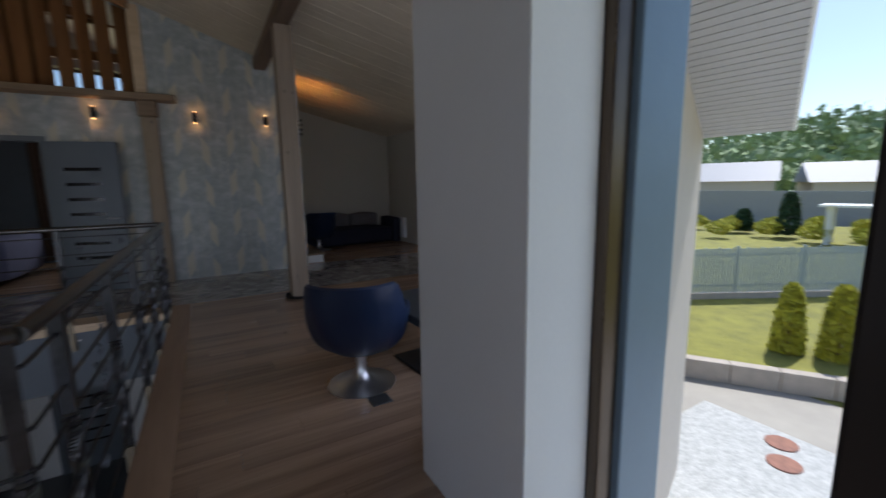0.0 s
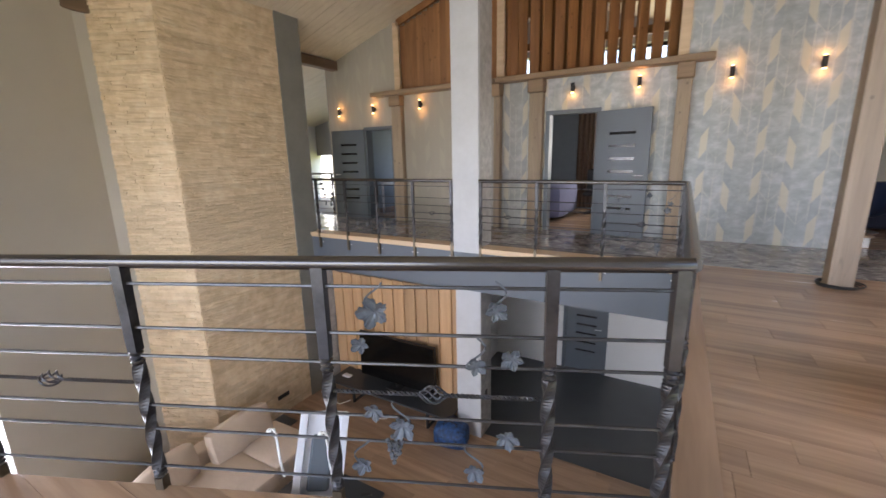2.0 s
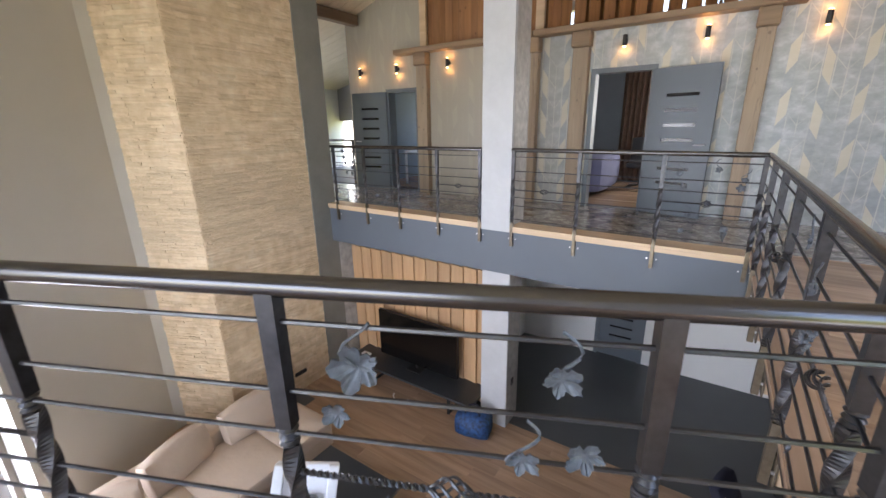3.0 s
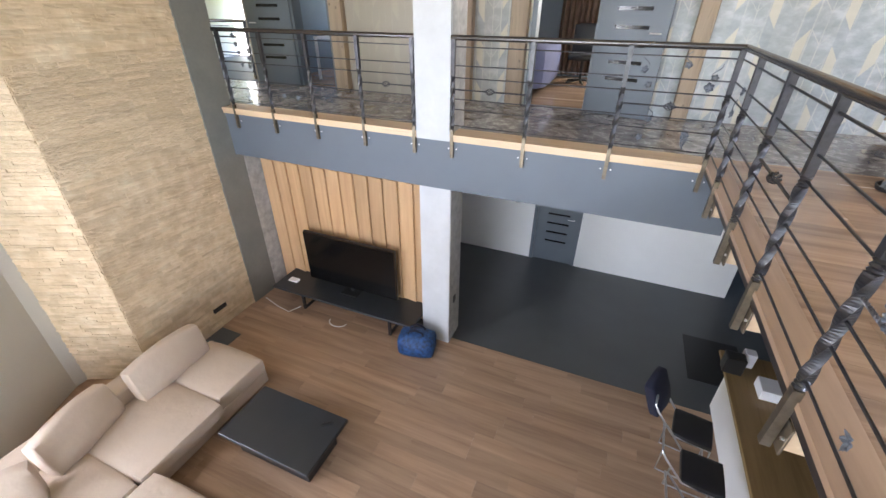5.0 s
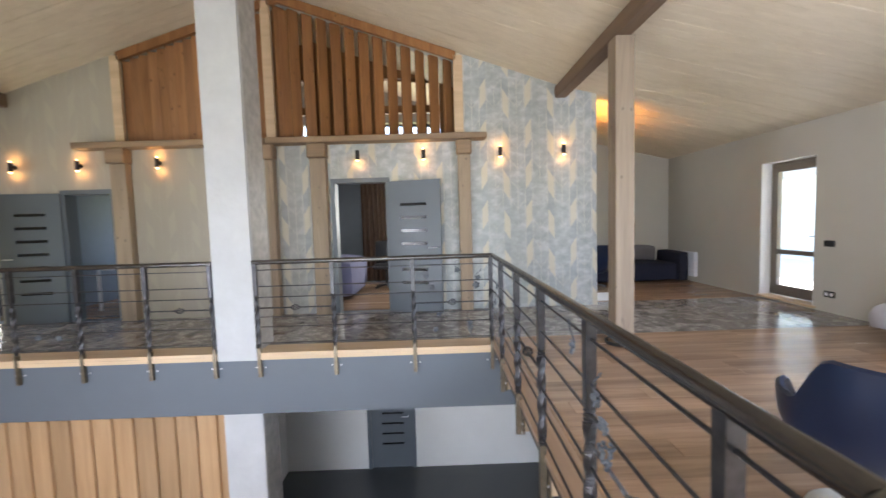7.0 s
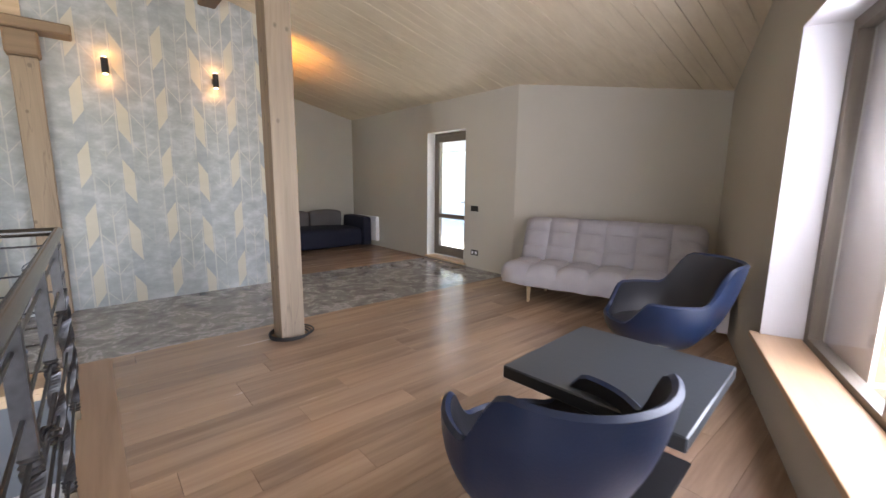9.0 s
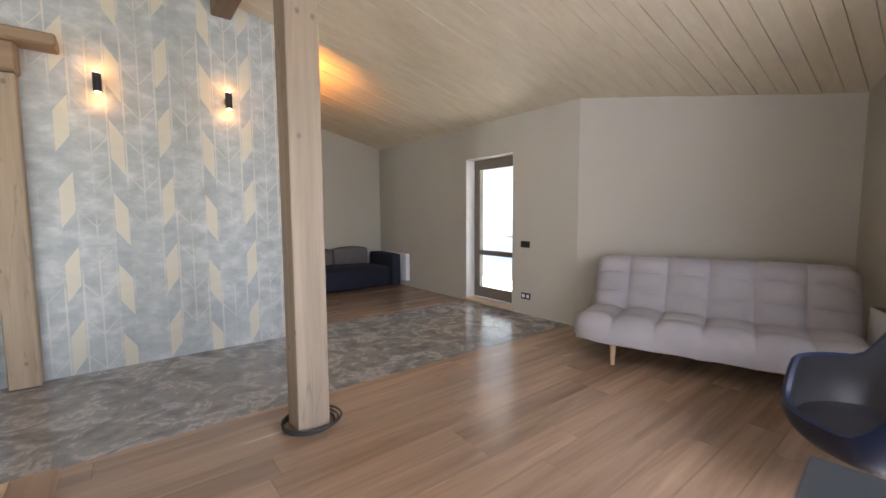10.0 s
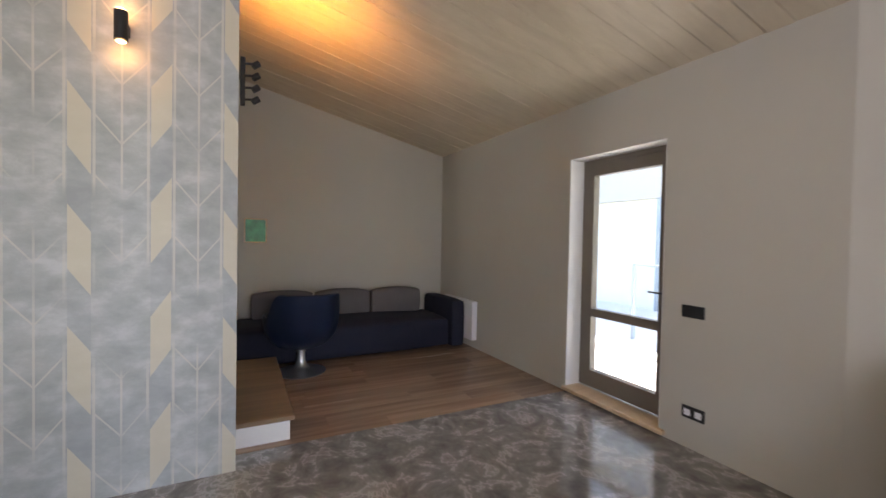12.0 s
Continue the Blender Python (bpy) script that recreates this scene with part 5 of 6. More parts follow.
bm = bevelled(boxes((-5.80, -5.51, 0.9, 3.6, 0.03, 0.62), (-5.50, -3.3, 0.7, 1.34, 0.03, 0.62)), 0.05, 3)
part("sofa_back", bm, M["cream"], so, smooth=True)
for x, y, a, w in ((-5.36, 3.35, 62, 0.98), (-5.36, 2.30, 75, 0.85), (-5.2, 1.45, 40, 0.7)):
    bm = bmesh.new()
    cushion(bm, -w / 2, w / 2, -0.11, 0.11, 0, 0.46, 0.05, 8, pose(x, y, 0.42, -14, 0, a + 30))
    part("back_cushion", bm, M["cream"], so, "loose creased cream back cushion", smooth=True)

pl = thing("wall_outlet", "black double outlet low on the stone wall", "socket", pose(-6.03, 4.62, ZL + 0.36))
part("plate", bevelled(boxes((-0.012, 0.012, -0.12, 0.12, -0.035, 0.035)), 0.003, 1), M["plastic"], pl)
piece("outlet_bay", boxes((-6.03, -5.62, 4.1, 4.55, ZL + 0.001, ZL + 0.008)), M["tile"], "dark floor tile by the stone wall", "floor")

# kitchen counter and stools
k = thing("kitchen_island", "white kitchen island with a long oak worktop under the gallery", "kitchen island", pose(1.42, 4.4, ZL + 0.002))
part("body", boxes((-0.20, 0.30, -1.9, 1.60, 0, 0.88)), M["white"], k)
part("worktop", bevelled(boxes((-0.36, 0.36, -2.0, 1.64, 0.90 - 0.019, 0.93)), 0.006, 1), M["counter"], k)


def bar_stool(m):
    s = thing("bar_stool", "black bar stool with a chrome frame at the kitchen island", "bar stool", m, "bar stools")
    bm = bmesh.new()
    cushion(bm, -0.19, 0.19, -0.19, 0.19, 0.60, 0.68, 0.01, 6)
    part("seat", bm, M["navyin"], s, smooth=True)
    bm = bmesh.new()
    tube(bm, [(0.18, -0.19, 0.64), (0.38, -0.20, 0.90), (0.42, -0.17, 0.95), (0.42, 0.17, 0.95), (0.38, 0.20, 0.90), (0.18, 0.19, 0.64)], 0.011)
    part("backrest", bm, M["chrome"], s, "bent chrome backrest loop", smooth=True)
    bm = bmesh.new()
    for y in (-0.19, 0.19):
        tube(bm, [(0.18, y, 0.64), (-0.18, y, 0.62), (-0.22, y, 0.02), (0.20, y, 0.015), (0.20, y, 0.30)], 0.011)
    tube(bm, [(-0.22, -0.19, 0.02), (-0.22, 0.19, 0.02)], 0.011)
    tube(bm, [(-0.20, -0.19, 0.26), (-0.20, 0.19, 0.26)], 0.011)
    part("chrome_frame", bm, M["chrome"], s, smooth=True)
    return s


_st = bar_stool(pose(0.74, 4.90, ZL + 0.002, 0, 0, 172))
copy_thing(_st, pose(0.78, 4.38, ZL + 0.002, 0, 0, 176))
copy_thing(_st, pose(0.78, 3.86, ZL + 0.002, 0, 0, 180))
p = thing("jacket", "dark jacket thrown over a bar stool", "jacket", pose(0.44, 5.14, ZL + 0.60, -14, -16, 66))
bm = bmesh.new()
cushion(bm, -0.17, 0.17, -0.06, 0.06, 0, 0.52, 0.05, 8)
part("cloth", bm, M["darkcloth"], p, smooth=True)
piece("door_mat", bevelled(boxes((0.98, 1.75, 6.4, 7.4, ZL + 0.001, ZL + 0.012)), 0.003, 1), M["plastic"], "black mat on the anthracite tiles", "mat", "")
for nm, x, y, w, d, h, mat, lab in (("paper_roll", 1.30, 5.86, 0.12, 0.12, 0.20, "whiteplastic", "white paper roll standing on the worktop"), ("coffee_machine", 1.12, 5.70, 0.20, 0.16, 0.22, "plastic", "small black machine on the worktop"), ("tissue_box", 1.48, 5.45, 0.30, 0.24, 0.13, "whiteplastic", "white box on the oak worktop")):
    p = thing(nm, lab, nm.replace("_", " "), pose(x, y, ZL + 0.934))
    part("body", bevelled(boxes((-w / 2, w / 2, -d / 2, d / 2, 0, h)), 0.015, 2), M[mat], p)
p = thing("thermostat", "small black wall thermostat on the white lower wall", "thermostat", pose(-2.22, 8.778, ZL + 1.25))
part("case", bevelled(boxes((-0.045, 0.045, -0.02, 0, -0.045, 0.045)), 0.004, 1), M["plastic"], p)
p = thing("pillar_switch", "black switch on the side of the pillar", "switch", pose(-2.459, 5.90, ZL + 0.75))
part("plate", bevelled(boxes((0, 0.012, -0.04, 0.04, -0.06, 0.06)), 0.003, 1), M["plastic"], p)

# ---- rooms behind the doors ----
piece("wall_room_back", boxes((-4.14, 0.59, 10.90, 10.97, 0, 2.59)), M["blueroom"], "blue-grey painted back wall of the room", "wall")

c = thing("curtain", "floor-length brown curtain in the room behind", "curtain", pose(-1.72, 10.75, 0.05))
bm = bmesh.new()
pts = [(-0.45 + 0.9 * i / 60, 0.05 * math.sin(i * 0.9)) for i in range(61)]
for (xa, ya), (xb, yb) in zip(pts, pts[1:]):
    bm.faces.new([bm.verts.new(v) for v in ((xa, ya, 0), (xb, yb, 0), (xb, yb, 2.5), (xa, ya, 2.5))])
bmesh.ops.remove_doubles(bm, verts=bm.verts[:], dist=1e-4)
part("drape", bm, M["curtain"], c, smooth=True)
c = thing("bed", "bed with a lilac cover in the room behind", "bed", pose(-2.55, 9.2, 0.0))
bm = bmesh.new()
cushion(bm, -0.6, 0.62, -0.8, 0.9, 0.05, 0.75, 0.03)
part("mattress", bm, M["lilac"], c, smooth=True)
c = thing("office_chair", "dark office chair in the room behind", "chair", pose(-1.55, 10.0, 0.0))
bm = bmesh.new()
cushion(bm, -0.25, 0.25, -0.25, 0.25, 0.42, 0.52, 0.02, 6)
part("seat", bm, M["navyin"], c, smooth=True)
bm = bmesh.new()
cushion(bm, -0.25, 0.25, 0.2, 0.28, 0.5, 1.0, 0.02, 6)
part("backrest", bm, M["navyin"], c, smooth=True)
bm = bmesh.new()
rod(bm, (0, 0, 0.06), (0, 0, 0.42), 0.025, 8)
for k in range(5):
    a = k * 2 * math.pi / 5
    rod(bm, (0, 0, 0.08), (0.28 * math.cos(a), 0.28 * math.sin(a), 0.03), 0.02, 6)
part("base", bm, M["plastic"], c)
c = thing("desk", "white desk in the grey room", "desk", pose(-5.95, 8.7, 0.0))
part("desk_top", bevelled(boxes((-0.45, 0.35, -0.35, 0.35, 0.72, 0.76)), 0.005, 1), M["whiteplastic"], c)
for x in (-0.42, 0.32):
    for y in (-0.32, 0.32):
        part("leg", boxes((x - 0.02, x + 0.02, y - 0.02, y + 0.02, 0, 0.718)), M["whiteplastic"], c)
c = thing("desk_chair", "black chair at the white desk", "chair", pose(-5.55, 8.95, 0.0, 0, 0, 60))
bm = bmesh.new()
cushion(bm, -0.22, 0.22, -0.22, 0.22, 0.42, 0.50, 0.02, 6)
cushion(bm, -0.22, 0.22, 0.18, 0.24, 0.5, 0.9, 0.02, 6)
part("seat", bm, M["plastic"], c, smooth=True)
bm = bmesh.new()
rod(bm, (0, 0, 0.0), (0, 0, 0.42), 0.025, 8)
rod(bm, (-0.25, 0, 0.02), (0.25, 0, 0.02), 0.02, 6)
rod(bm, (0, -0.25, 0.02), (0, 0.25, 0.02), 0.02, 6)
part("base", bm, M["plastic"], c)
# railing far off in the hall
railing("railing", [(-9.3, 7.9), (-7.5, 7.9)], [0.1, 1.7], 0, leaves=[(1.28, 0.75, 1.2, 0), (1.33, 0.60, 1.2, 0), (1.38, 0.45, 1.2, 0), (1.40, 0.24, 1.3, 0), (1.58, 0.22, 1.3, 0), (1.62, 0.5, 1.2, 0), (1.6, 0.36, 1.2, 0)], label="dark railing far off in the stair hall")

# ---- outside ----
house_objects = set(bpy.data.objects)
ground = bmesh.new()
prism(ground, [(-400, -400), (400, -400), (400, 500), (-400, 500)], -4.2, -3.62)
piece("ground", ground, M["grass"], "grassy ground round the house", "ground")
piece("pavement", boxes((1.8, 12.4, -12, 30, -3.615, -3.60)), M["paving"], "pale concrete yard beside the house", "pavement")
piece("pavement_gravel", boxes((1.8, 10.2, -12, 4.6, -3.598, -3.585)), M["gravel"], "white gravelly strip of the yard", "pavement")
rw = thing("retaining_wall", "low beige block retaining wall along the lawn", "wall", pose(11.0, 5.55, -3.60, 0, 0, 33))
for i in range(30):
    part("block", bevelled(boxes((0, 0.3, -14 + i * 1.0, -14 + i * 1.0 + 0.985, 0, 0.5)), 0.012, 1), M["retain"], rw)
lawn = piece("lawn", boxes((0.30, 40, -30, 40, -0.02, 0.49)), M["grass"], "sunny mown lawn behind the low wall", "grass")
lawn.matrix_basis = pose(11.0, 5.55, -3.60, 0, 0, 33)
fe = thing("fence", "tall blue-grey slatted fence behind the lawn", "fence", pose(17.3, 8.0, -3.12, 0, 0, 60))
bm = bmesh.new()
for i in range(260):
    y = -14 + i * 0.11
    box(bm, 0, 0.02, y, y + 0.078, 0.25, 1.96 + 0.05 * (i % 5 == 0))
sl = part("slat_run", bm, M["steelfence"], fe)
tagged(sl, kind="stuff")
for i in range(12):
    part("fence_post", boxes((0.02, 0.10, -14 + i * 2.6, -13.92 + i * 2.6, 0, 2.05)), M["steelfence"], fe)
part("fence_rail", boxes((0.021, 0.05, -14, 14.6, 0.5, 0.56), (0.021, 0.05, -14, 14.6, 1.7, 1.76)), M["steelfence"], fe)
part("fence_base", boxes((-0.05, 0.15, -14, 14.6, -0.2, 0.24)), M["retain"], fe)


def leafy(seed, h, r, n, base=0.05, leafsize=0.05, pointed=True):
    """A crown of many small leaf flakes."""
    rnd = random.Random(seed)
    bm = bmesh.new()
    for _ in range(n):
        z = rnd.random() ** (1.2 if pointed else 0.9)
        rr = r * ((1 - z) ** 0.3 if pointed else math.sin(math.pi * min(0.98, max(0.05, z))) ** 0.5) * (0.72 + 0.35 * rnd.random())
        a = rnd.random() * 2 * math.pi
        p = Vector((rr * math.cos(a), rr * math.sin(a), base + z * h))
        s = leafsize * rnd.uniform(0.6, 1.5)
        d = Vector((rnd.gauss(0, 1), rnd.gauss(0, 1), rnd.gauss(0, 1) + 1)).normalized() * s
        e = d.orthogonal().normalized() * s * 0.6
        bm.faces.new([bm.verts.new(p - e), bm.verts.new(p + d), bm.verts.new(p + e), bm.verts.new(p - d * 0.6)])
    return bm


def shrub(name, label, x, y, z, h, r, mat, seed, n, leafsize, pointed=True, cat="shrub", group=""):
    t = thing(name, label, cat, pose(x, y, z), group)
    bm = bmesh.new()
    rod(bm, (0, 0, 0), (0, 0, h * 0.8), 0.06 * max(1, h / 2), 7, 0.02)
    part("trunk", bm, M["ledge"], t)
    part("crown", leafy(seed, h, r, n, 0.03 * h, leafsize, pointed), M[mat], t)
    return t


shrub("thuja", "yellow-green cone-shaped thuja on the lawn", 13.64, 4.33, -3.12, 1.8, 0.36, "thuja", 3, 2600, 0.07, group="thujas")
shrub("thuja", "yellow-green cone-shaped thuja on the lawn", 14.1, 3.45, -3.12, 1.85, 0.40, "thuja", 5, 2600, 0.07, group="thujas")
shrub("bush", "low light green bush beside the house corner", 12.2, 6.9, -3.12, 0.9, 0.4, "thuja", 6, 1200, 0.07, False)
for i, (x, y, h) in enumerate(((40, 13.5, 3.2), (41, 17.0, 1.8), (46, 9.0, 2.2))):
    shrub("spruce", "small dark spruce in the garden beyond the fence", x, y, -2.9, h, 0.8, "pine", 20 + i, 1500, 0.16)
for i in range(16):
    shrub("garden_bush", "round green bush in the garden beyond the fence", 36 + (i * 37 % 11), 5 + i * 1.05, -2.8, 1.0, 0.9, "thuja", 40 + i, 500, 0.14, False, group="garden bushes")
pg = thing("pergola", "pale garden pergola beyond the fence", "pergola", pose(38, 8.4, -3.1, 0, 0, 10))
for x in (0, 2):
    for y in (-2, 2):
        part("post", boxes((x, x + 0.3, y, y + 0.3, 0, 2.6)), M["white"], pg)
part("roof", boxes((-0.3, 2.6, -2.4, 2.7, 2.6, 2.75)), M["white"], pg)
piece("wall_garden", boxes((56, 56.4, -20, 60, -3.6, 0.2)), M["roofgrey"], "long grey wall beyond the gardens", "wall")


def far_house(x, y, w, d, h, rise, seed):
    hs = thing("house", "pale distant house with a grey pitched roof", "house", pose(x, y, -3.2, 0, 0, 20 + seed * 7), "distant houses")
    part("wall", boxes((-w / 2, w / 2, -d / 2, d / 2, 0, h)), M["extplaster"], hs)
    bm = bmesh.new()
    v = [bm.verts.new(c) for c in ((-w / 2 - 0.5, -d / 2 - 0.5, h), (w / 2 + 0.5, -d / 2 - 0.5, h), (w / 2 + 0.5, d / 2 + 0.5, h), (-w / 2 - 0.5, d / 2 + 0.5, h), (0, -d / 2 - 0.5, h + rise), (0, d / 2 + 0.5, h + rise))]
    for f in ((0, 1, 4), (2, 3, 5), (1, 2, 5, 4), (3, 0, 4, 5), (3, 2, 1, 0)):
        bm.faces.new([v[i] for i in f])
    part("roof", bm, M["roofgrey"], hs)
    for k in range(3):
        wn = part("window", boxes((-w / 2 - 0.06, -w / 2 + 0.02, -d / 3 + k * d / 3 - 0.5, -d / 3 + k * d / 3 + 0.5, 1.0, 2.4)), M["frame"], hs)
        part("pane", boxes((-w / 2 - 0.07, -w / 2 - 0.061, -d / 3 + k * d / 3 - 0.42, -d / 3 + k * d / 3 + 0.42, 1.08, 2.32)), M["screen"], wn)


far_house(75, 36, 12, 16, 4.5, 3, 0)
far_house(85, 20, 12, 14, 4.2, 3, 1)
far_house(70, 52, 10, 12, 4.5, 3, 2)
bm = bmesh.new()
nx, ny = 30, 50
hill = [[bm.verts.new((100 + i * 9, -120 + j * 9, -4 + 26 * (1 - math.cos(min(1, i / 16) * math.pi)) / 2 * (0.75 + 0.25 * math.sin(j * 0.35)))) for j in range(ny)] for i in range(nx)]
for i in range(nx - 1):
    for j in range(ny - 1):
        bm.faces.new([hill[i][j], hill[i + 1][j], hill[i + 1][j + 1], hill[i][j + 1]])
piece("ground_hill", bm, M["woods"], "wooded hill in the distance", "hill")
rnd = random.Random(9)
bm = bmesh.new()
for _ in range(900):
    d = rnd.random()
    x, y = 105 + d * 120, -60 + rnd.random() * 260
    z = -4 + 26 * (1 - math.cos(min(1, (x - 100) / 144) * math.pi)) / 2 * 0.9
    h = rnd.uniform(6, 13)
    for _k in range(16):
        p = Vector((x + rnd.gauss(0, 1.6), y + rnd.gauss(0, 1.6), z + h * rnd.random()))
        s = rnd.uniform(0.7, 1.8)
        a, b = Vector((rnd.gauss(0, 1), rnd.gauss(0, 1), rnd.gauss(0, 1))).normalized() * s, Vector((rnd.gauss(0, 1), rnd.gauss(0, 1), rnd.gauss(0, 1))).normalized() * s
        bm.faces.new([bm.verts.new(p - a), bm.verts.new(p + b), bm.verts.new(p + a), bm.verts.new(p - b)])
tagged(part("far_woods", bm, M["woods"]), "mixed woods on the distant hill", "trees", "", "stuff")

# yard covers
for x, y in ((9.75, 3.0), (9.1, 2.73)):
    p = thing("manhole_cover", "round rusty cover in the white yard", "cover", pose(x, y, -3.585), "yard covers")
    bm = bmesh.new()
    lathe(bm, [(0.26, 0.0), (0.26, 0.02), (0.24, 0.025)], seg=24)
    part("lid", bm, M["hatch"], p)

# the plot lies one degree off the house's axes
plot_turn = Matrix.Translation((0.6, 0.2, 0)) @ Matrix.Rotation(radians(1.1), 4, "Z") @ Matrix.Translation((-0.6, -0.2, 0))
for ob in [o for o in bpy.data.objects if o not in house_objects and o.parent is None]:
    ob.matrix_basis = plot_turn @ ob.matrix_basis

# outside of the house: wall corner, soffit, terrace
piece("wall_outside", wall_bm((2.17, 1.78), (7.31, 3.80), 0.02, ZL - 0.3, lambda x, y: 2.97 - 0.3715 * (x - 4.78), [(0.0, 1.0, 0.36, 2.25)]), M["extplaster"], "beige rendered outer wall", "wall")
so = thing("soffit", "white grooved panels under the sloping eaves", "soffit", pose(0, 0, 0))
W0, WD, WO = Vector((2.3, 1.84, 3.89)), Vector((5.01, 1.96, -1.861)), Vector((0.14, -1.08, 0))
n_strips = 46
for i in range(n_strips):
    a, b = W0 + WD * (i / n_strips), W0 + WD * ((i + 0.86) / n_strips)
    bm = bmesh.new()
    lo = [bm.verts.new(p) for p in (a, b, b + WO, a + WO)]
    hi = [bm.verts.new(p + Vector((0, 0, 0.02))) for p in (a, b, b + WO, a + WO)]
    bm.faces.new(lo[::-1]), bm.faces.new(hi)
    for k in range(4):
        bm.faces.new([lo[k], lo[(k + 1) % 4], hi[(k + 1) % 4], hi[k]])
    part("panel", bm, M["soffit"], so)
bm = bmesh.new()
a, b = W0 + Vector((0, 0, 0.022)), W0 + WD + Vector((0, 0, 0.022))
lo = [bm.verts.new(p) for p in (a, b, b + WO, a + WO)]
hi = [bm.verts.new(p + Vector((0, 0, 0.03))) for p in (a, b, b + WO, a + WO)]
bm.faces.new(lo[::-1]), bm.faces.new(hi)
for k in range(4):
    bm.faces.new([lo[k], lo[(k + 1) % 4], hi[(k + 1) % 4], hi[k]])
part("backing", bm, M["groove"], so)
bm = bmesh.new()
a, b = W0 + WO * 1.003, W0 + WD + WO * 1.003
lo = [bm.verts.new(p) for p in (a, b, b + WO * 0.03, a + WO * 0.03)]
hi = [bm.verts.new(p + Vector((0, 0, 0.18))) for p in (a, b, b + WO * 0.03, a + WO * 0.03)]
bm.faces.new(lo[::-1]), bm.faces.new(hi)
for k in range(4):
    bm.faces.new([lo[k], lo[(k + 1) % 4], hi[(k + 1) % 4], hi[k]])
part("fascia", bm, M["white"], so)

# overhang added to keep direct sun off the floor inside the terrace door
piece("eaves_terrace", boxes((WALL_E + 0.34, 7.0, 5.9, 14.0, 2.42, 2.55)), M["soffit"], "white eaves added over the terrace door to keep the sun out", "eaves")
piece("terrace_floor", boxes((WALL_E + 0.34, 11.0, 5.9, 14.0, -0.25, -0.03)), M["terrace"], "sunlit white terrace floor", "terrace")
tr = thing("terrace_railing", "grey steel terrace railing with glass", "railing", pose(7.4, 0, -0.03))
for y in (4.6, 6.1, 7.6, 9.05):
    part("post", boxes((-0.02, 0.02, y - 0.02, y + 0.02, 0, 1.1)), M["steelfence"], tr)
part("top_rail", boxes((-0.025, 0.025, 4.6, 9.07, 1.101, 1.13)), M["steelfence"], tr)
ng = thing("neighbour_wing", "white rendered wing of the house beyond the terrace", "house", pose(10.2, 9.0, -3.6))
part("wall", boxes((0, 0.3, -0.5, 9, 0, 5.99)), M["white"], ng)
part("roof", boxes((-0.12, 1.2, -0.7, 9.2, 5.992, 8.2)), M["soffit"], ng)
bm = bmesh.new()
tube(bm, [(-0.1, 1.6, 5.98), (-0.1, 1.6, 0.1)], 0.05, 10)
part("downpipe", bm, M["steelfence"], ng, smooth=True)

# ---- stone cladding ----
rnd = random.Random(12)


def stone_mesh(i):
    r = random.Random(i)
    bm = bmesh.new()
    nu = 3
    front = []
    for k in range(nu + 1):
        x = k / nu
        front.append((bm.verts.new((x, r.uniform(0.3, 1.0), 0.0)), bm.verts.new((x, r.uniform(0.4, 1.0), 0.5)), bm.verts.new((x, r.uniform(0.2, 0.8), 1.0)), bm.verts.new((x, -0.5, 1.0)), bm.verts.new((x, -0.5, 0.0))))
    for a, b in zip(front, front[1:]):
        for j in range(5):
            if j != 3:
                bm.faces.new([a[j], b[j], b[(j + 1) % 5], a[(j + 1) % 5]])
    bm.faces.new(front[0][::-1]), bm.faces.new(front[-1])
    return mesh_of("stone", bm, M["stone"])


STONES = [stone_mesh(i) for i in range(12)]


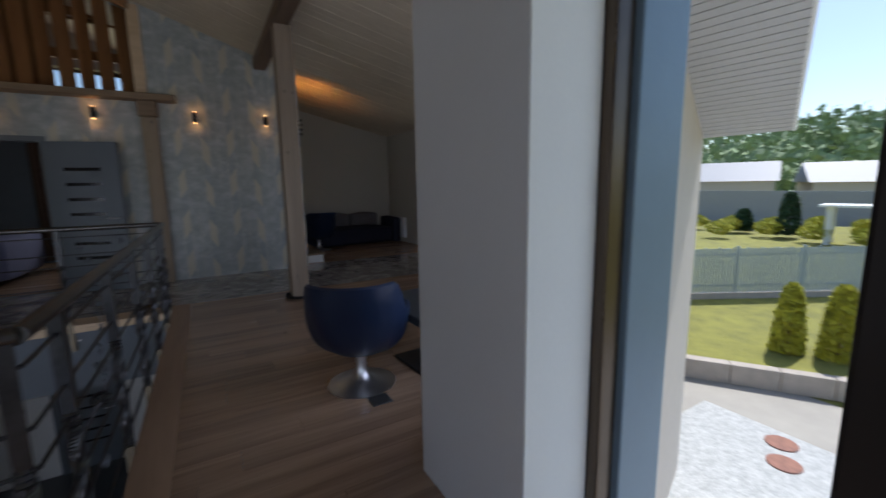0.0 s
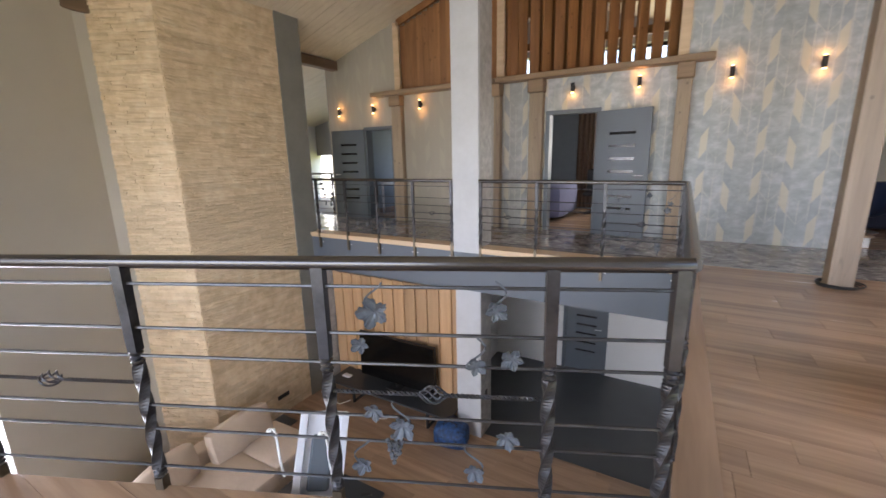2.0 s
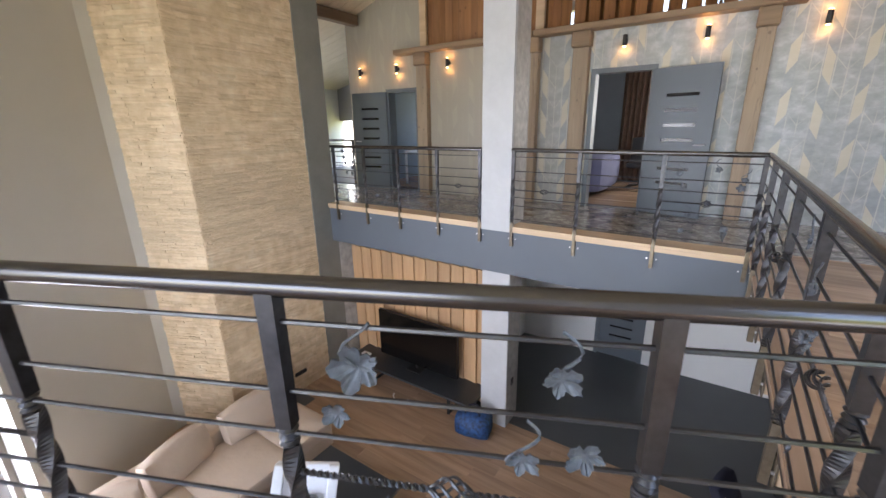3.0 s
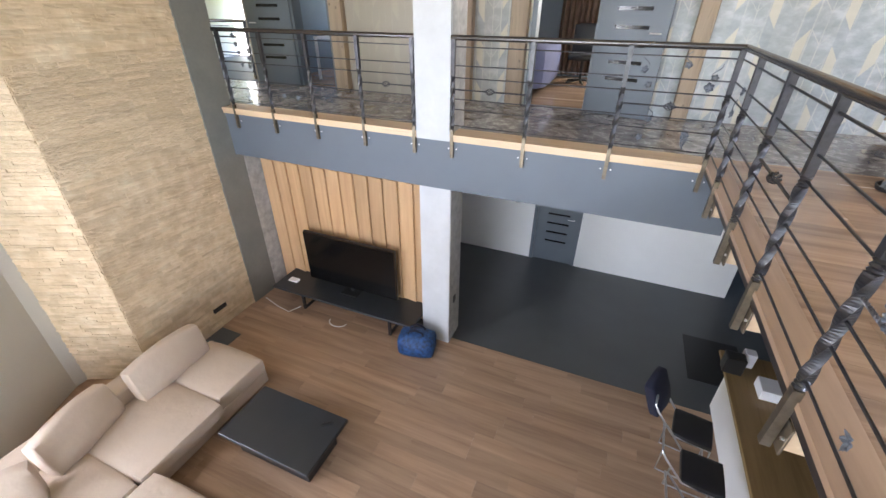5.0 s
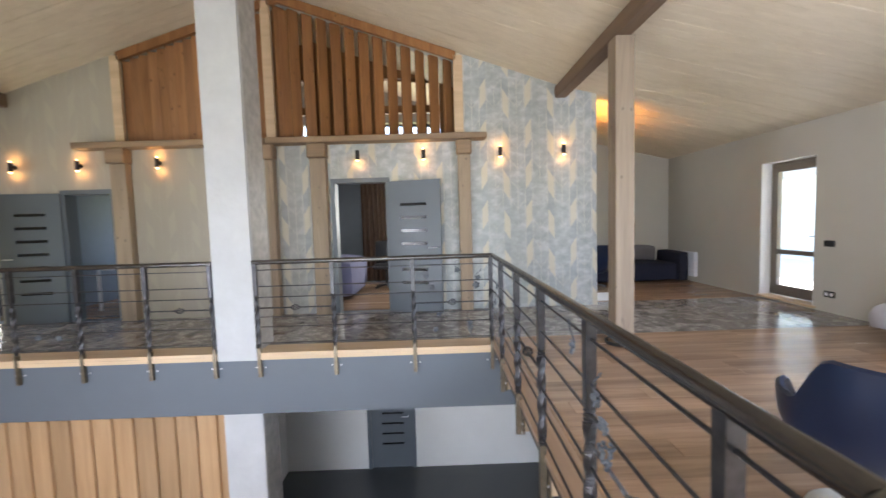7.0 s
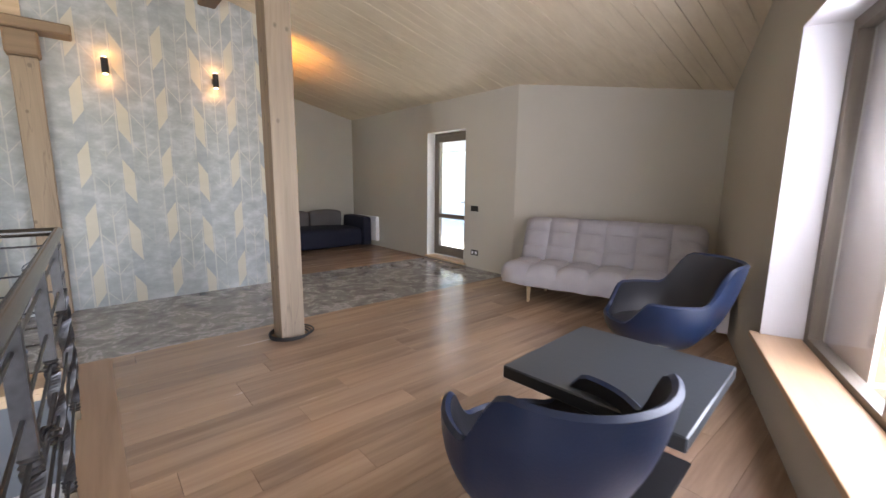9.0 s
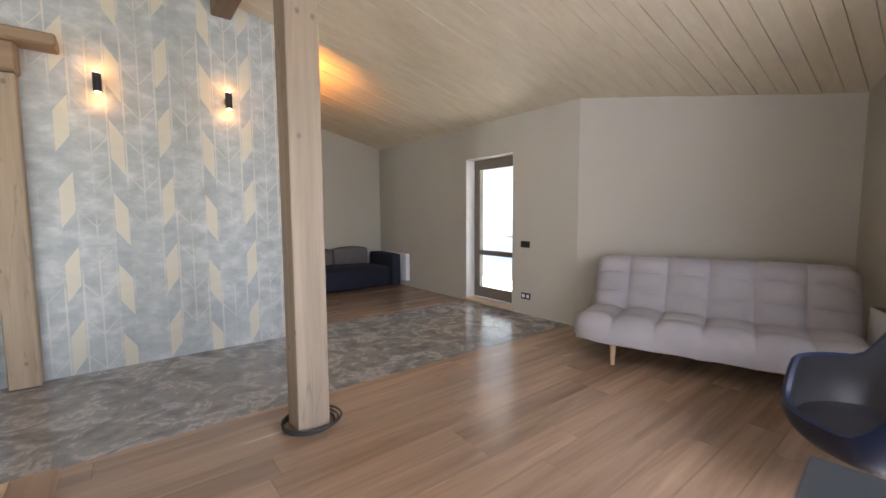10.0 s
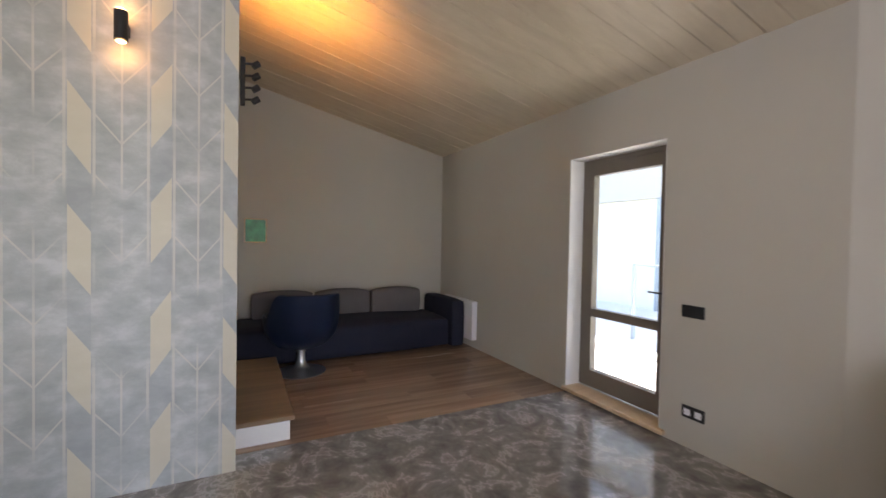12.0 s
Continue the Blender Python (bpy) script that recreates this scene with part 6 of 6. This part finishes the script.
def clad(name, p0, p1, z0, z1, z_parts):
    """Rows of split stone on an upright face from p0 to p1; the rows between z_parts are single stones."""
    p0, p1 = Vector(p0), Vector(p1)
    d = (p1 - p0).normalized()
    L = (p1 - p0).length
    base = thing(name, "wall face clad with rows of split cream sandstone", "stone cladding", pose(0, 0, 0))
    tagged(base, kind="structure")
    back = bmesh.new()
    nrm = Vector((-d.y, d.x))
    prism(back, [tuple(v) for v in (p0, p1, p1 - nrm * 0.3, p0 - nrm * 0.3)], z0, z1)
    part("core", back, M["stone"], base)
    rest_v, rest_f, z = [], [], z0 + 0.002
    ang = math.atan2(d.y, d.x)
    while z < z1 - 0.04:
        h = rnd.uniform(0.034, 0.062)
        u = -rnd.uniform(0, 0.2)
        while u < L:
            w = rnd.uniform(0.16, 0.48)
            a, b = max(0, u), min(L, u + w)
            u += w
            if b - a < 0.02:
                continue
            depth = rnd.uniform(0.008, 0.026)
            me = rnd.choice(STONES)
            p = p0 + d * a
            mt = Matrix.LocRotScale(Vector((p.x, p.y, z)), Euler((0, 0, ang)), Vector((b - a - 0.002, depth, h - 0.003)))
            if z_parts[0] < z < z_parts[1]:
                ob = new("stone", me)
                ob.parent, ob.matrix_basis = base, mt
            else:
                o = len(rest_v)
                rest_v += [tuple(mt @ v.co) for v in me.vertices]
                rest_f += [[o + i for i in f.vertices] for f in me.polygons]
        z += h
    me = bpy.data.meshes.new("stone_rest")
    me.from_pydata(rest_v, [], rest_f)
    me.materials.append(M["stone"])
    ob = new("stone_rest", me)
    ob.parent = base
    tagged(ob, kind="stuff")


clad("wall_stone_face", (-6.06, 5.288), (-6.06, 3.4), ZL, 3.80, (-0.35, 0.75))
clad("wall_stone_face", (-6.06, 3.4), (-6.96, 2.97), ZL, 3.60, (-0.35, 0.75))

# ---- floor boards ----


def planks(name, label, polys, z, mat, w=0.19, l=1.25, limit=300):
    """Laminate boards, each a piece of the floor, with thin joints."""
    fl = thing(name, label, "floor")
    tagged(fl, kind="structure")
    r = random.Random(21)
    made, rest = 0, bmesh.new()
    for poly in polys:
        xs, ys = [p[0] for p in poly], [p[1] for p in poly]
        row, y = 0, math.floor(min(ys) / w) * w
        while y < max(ys):
            x = math.floor(min(xs) / l) * l - r.uniform(0, l)
            while x < max(xs):
                q = clip_poly([(x + 0.001, y + 0.0008), (x + l - 0.001, y + 0.0008), (x + l - 0.001, y + w - 0.0008), (x + 0.001, y + w - 0.0008)], poly)
                if len(q) > 2 and abs(sum(q[i][0] * q[(i + 1) % len(q)][1] - q[(i + 1) % len(q)][0] * q[i][1] for i in range(len(q)))) > 0.004:
                    if made < limit:
                        cx, cy = sum(p[0] for p in q) / len(q), sum(p[1] for p in q) / len(q)
                        bm = bmesh.new()
                        prism(bm, [(a - cx, c - cy) for a, c in q], -0.012, 0.0)
                        part("plank", bm, M[mat], fl, m=pose(cx, cy, z))
                        made += 1
                    else:
                        prism(rest, q, z - 0.012, z)
                x += l
            y += w
    if rest.verts:
        tagged(part("plank_rest", rest, M[mat], fl), kind="stuff")
    else:
        rest.free()


planks("floor_upper", "warm oak laminate floor of the upper room", [P1, P2[::-1], P4], 0.0, "floor")
planks("floor_lower", "oak laminate floor of the lower living room", [[(-6.03, 1.2), (1.3, 1.2), (1.3, 5.83), (-6.03, 5.83)], [(-7.2, -3), (3.0, -3), (3.0, 1.2), (-7.2, 1.2)]], ZL, "floor_low")
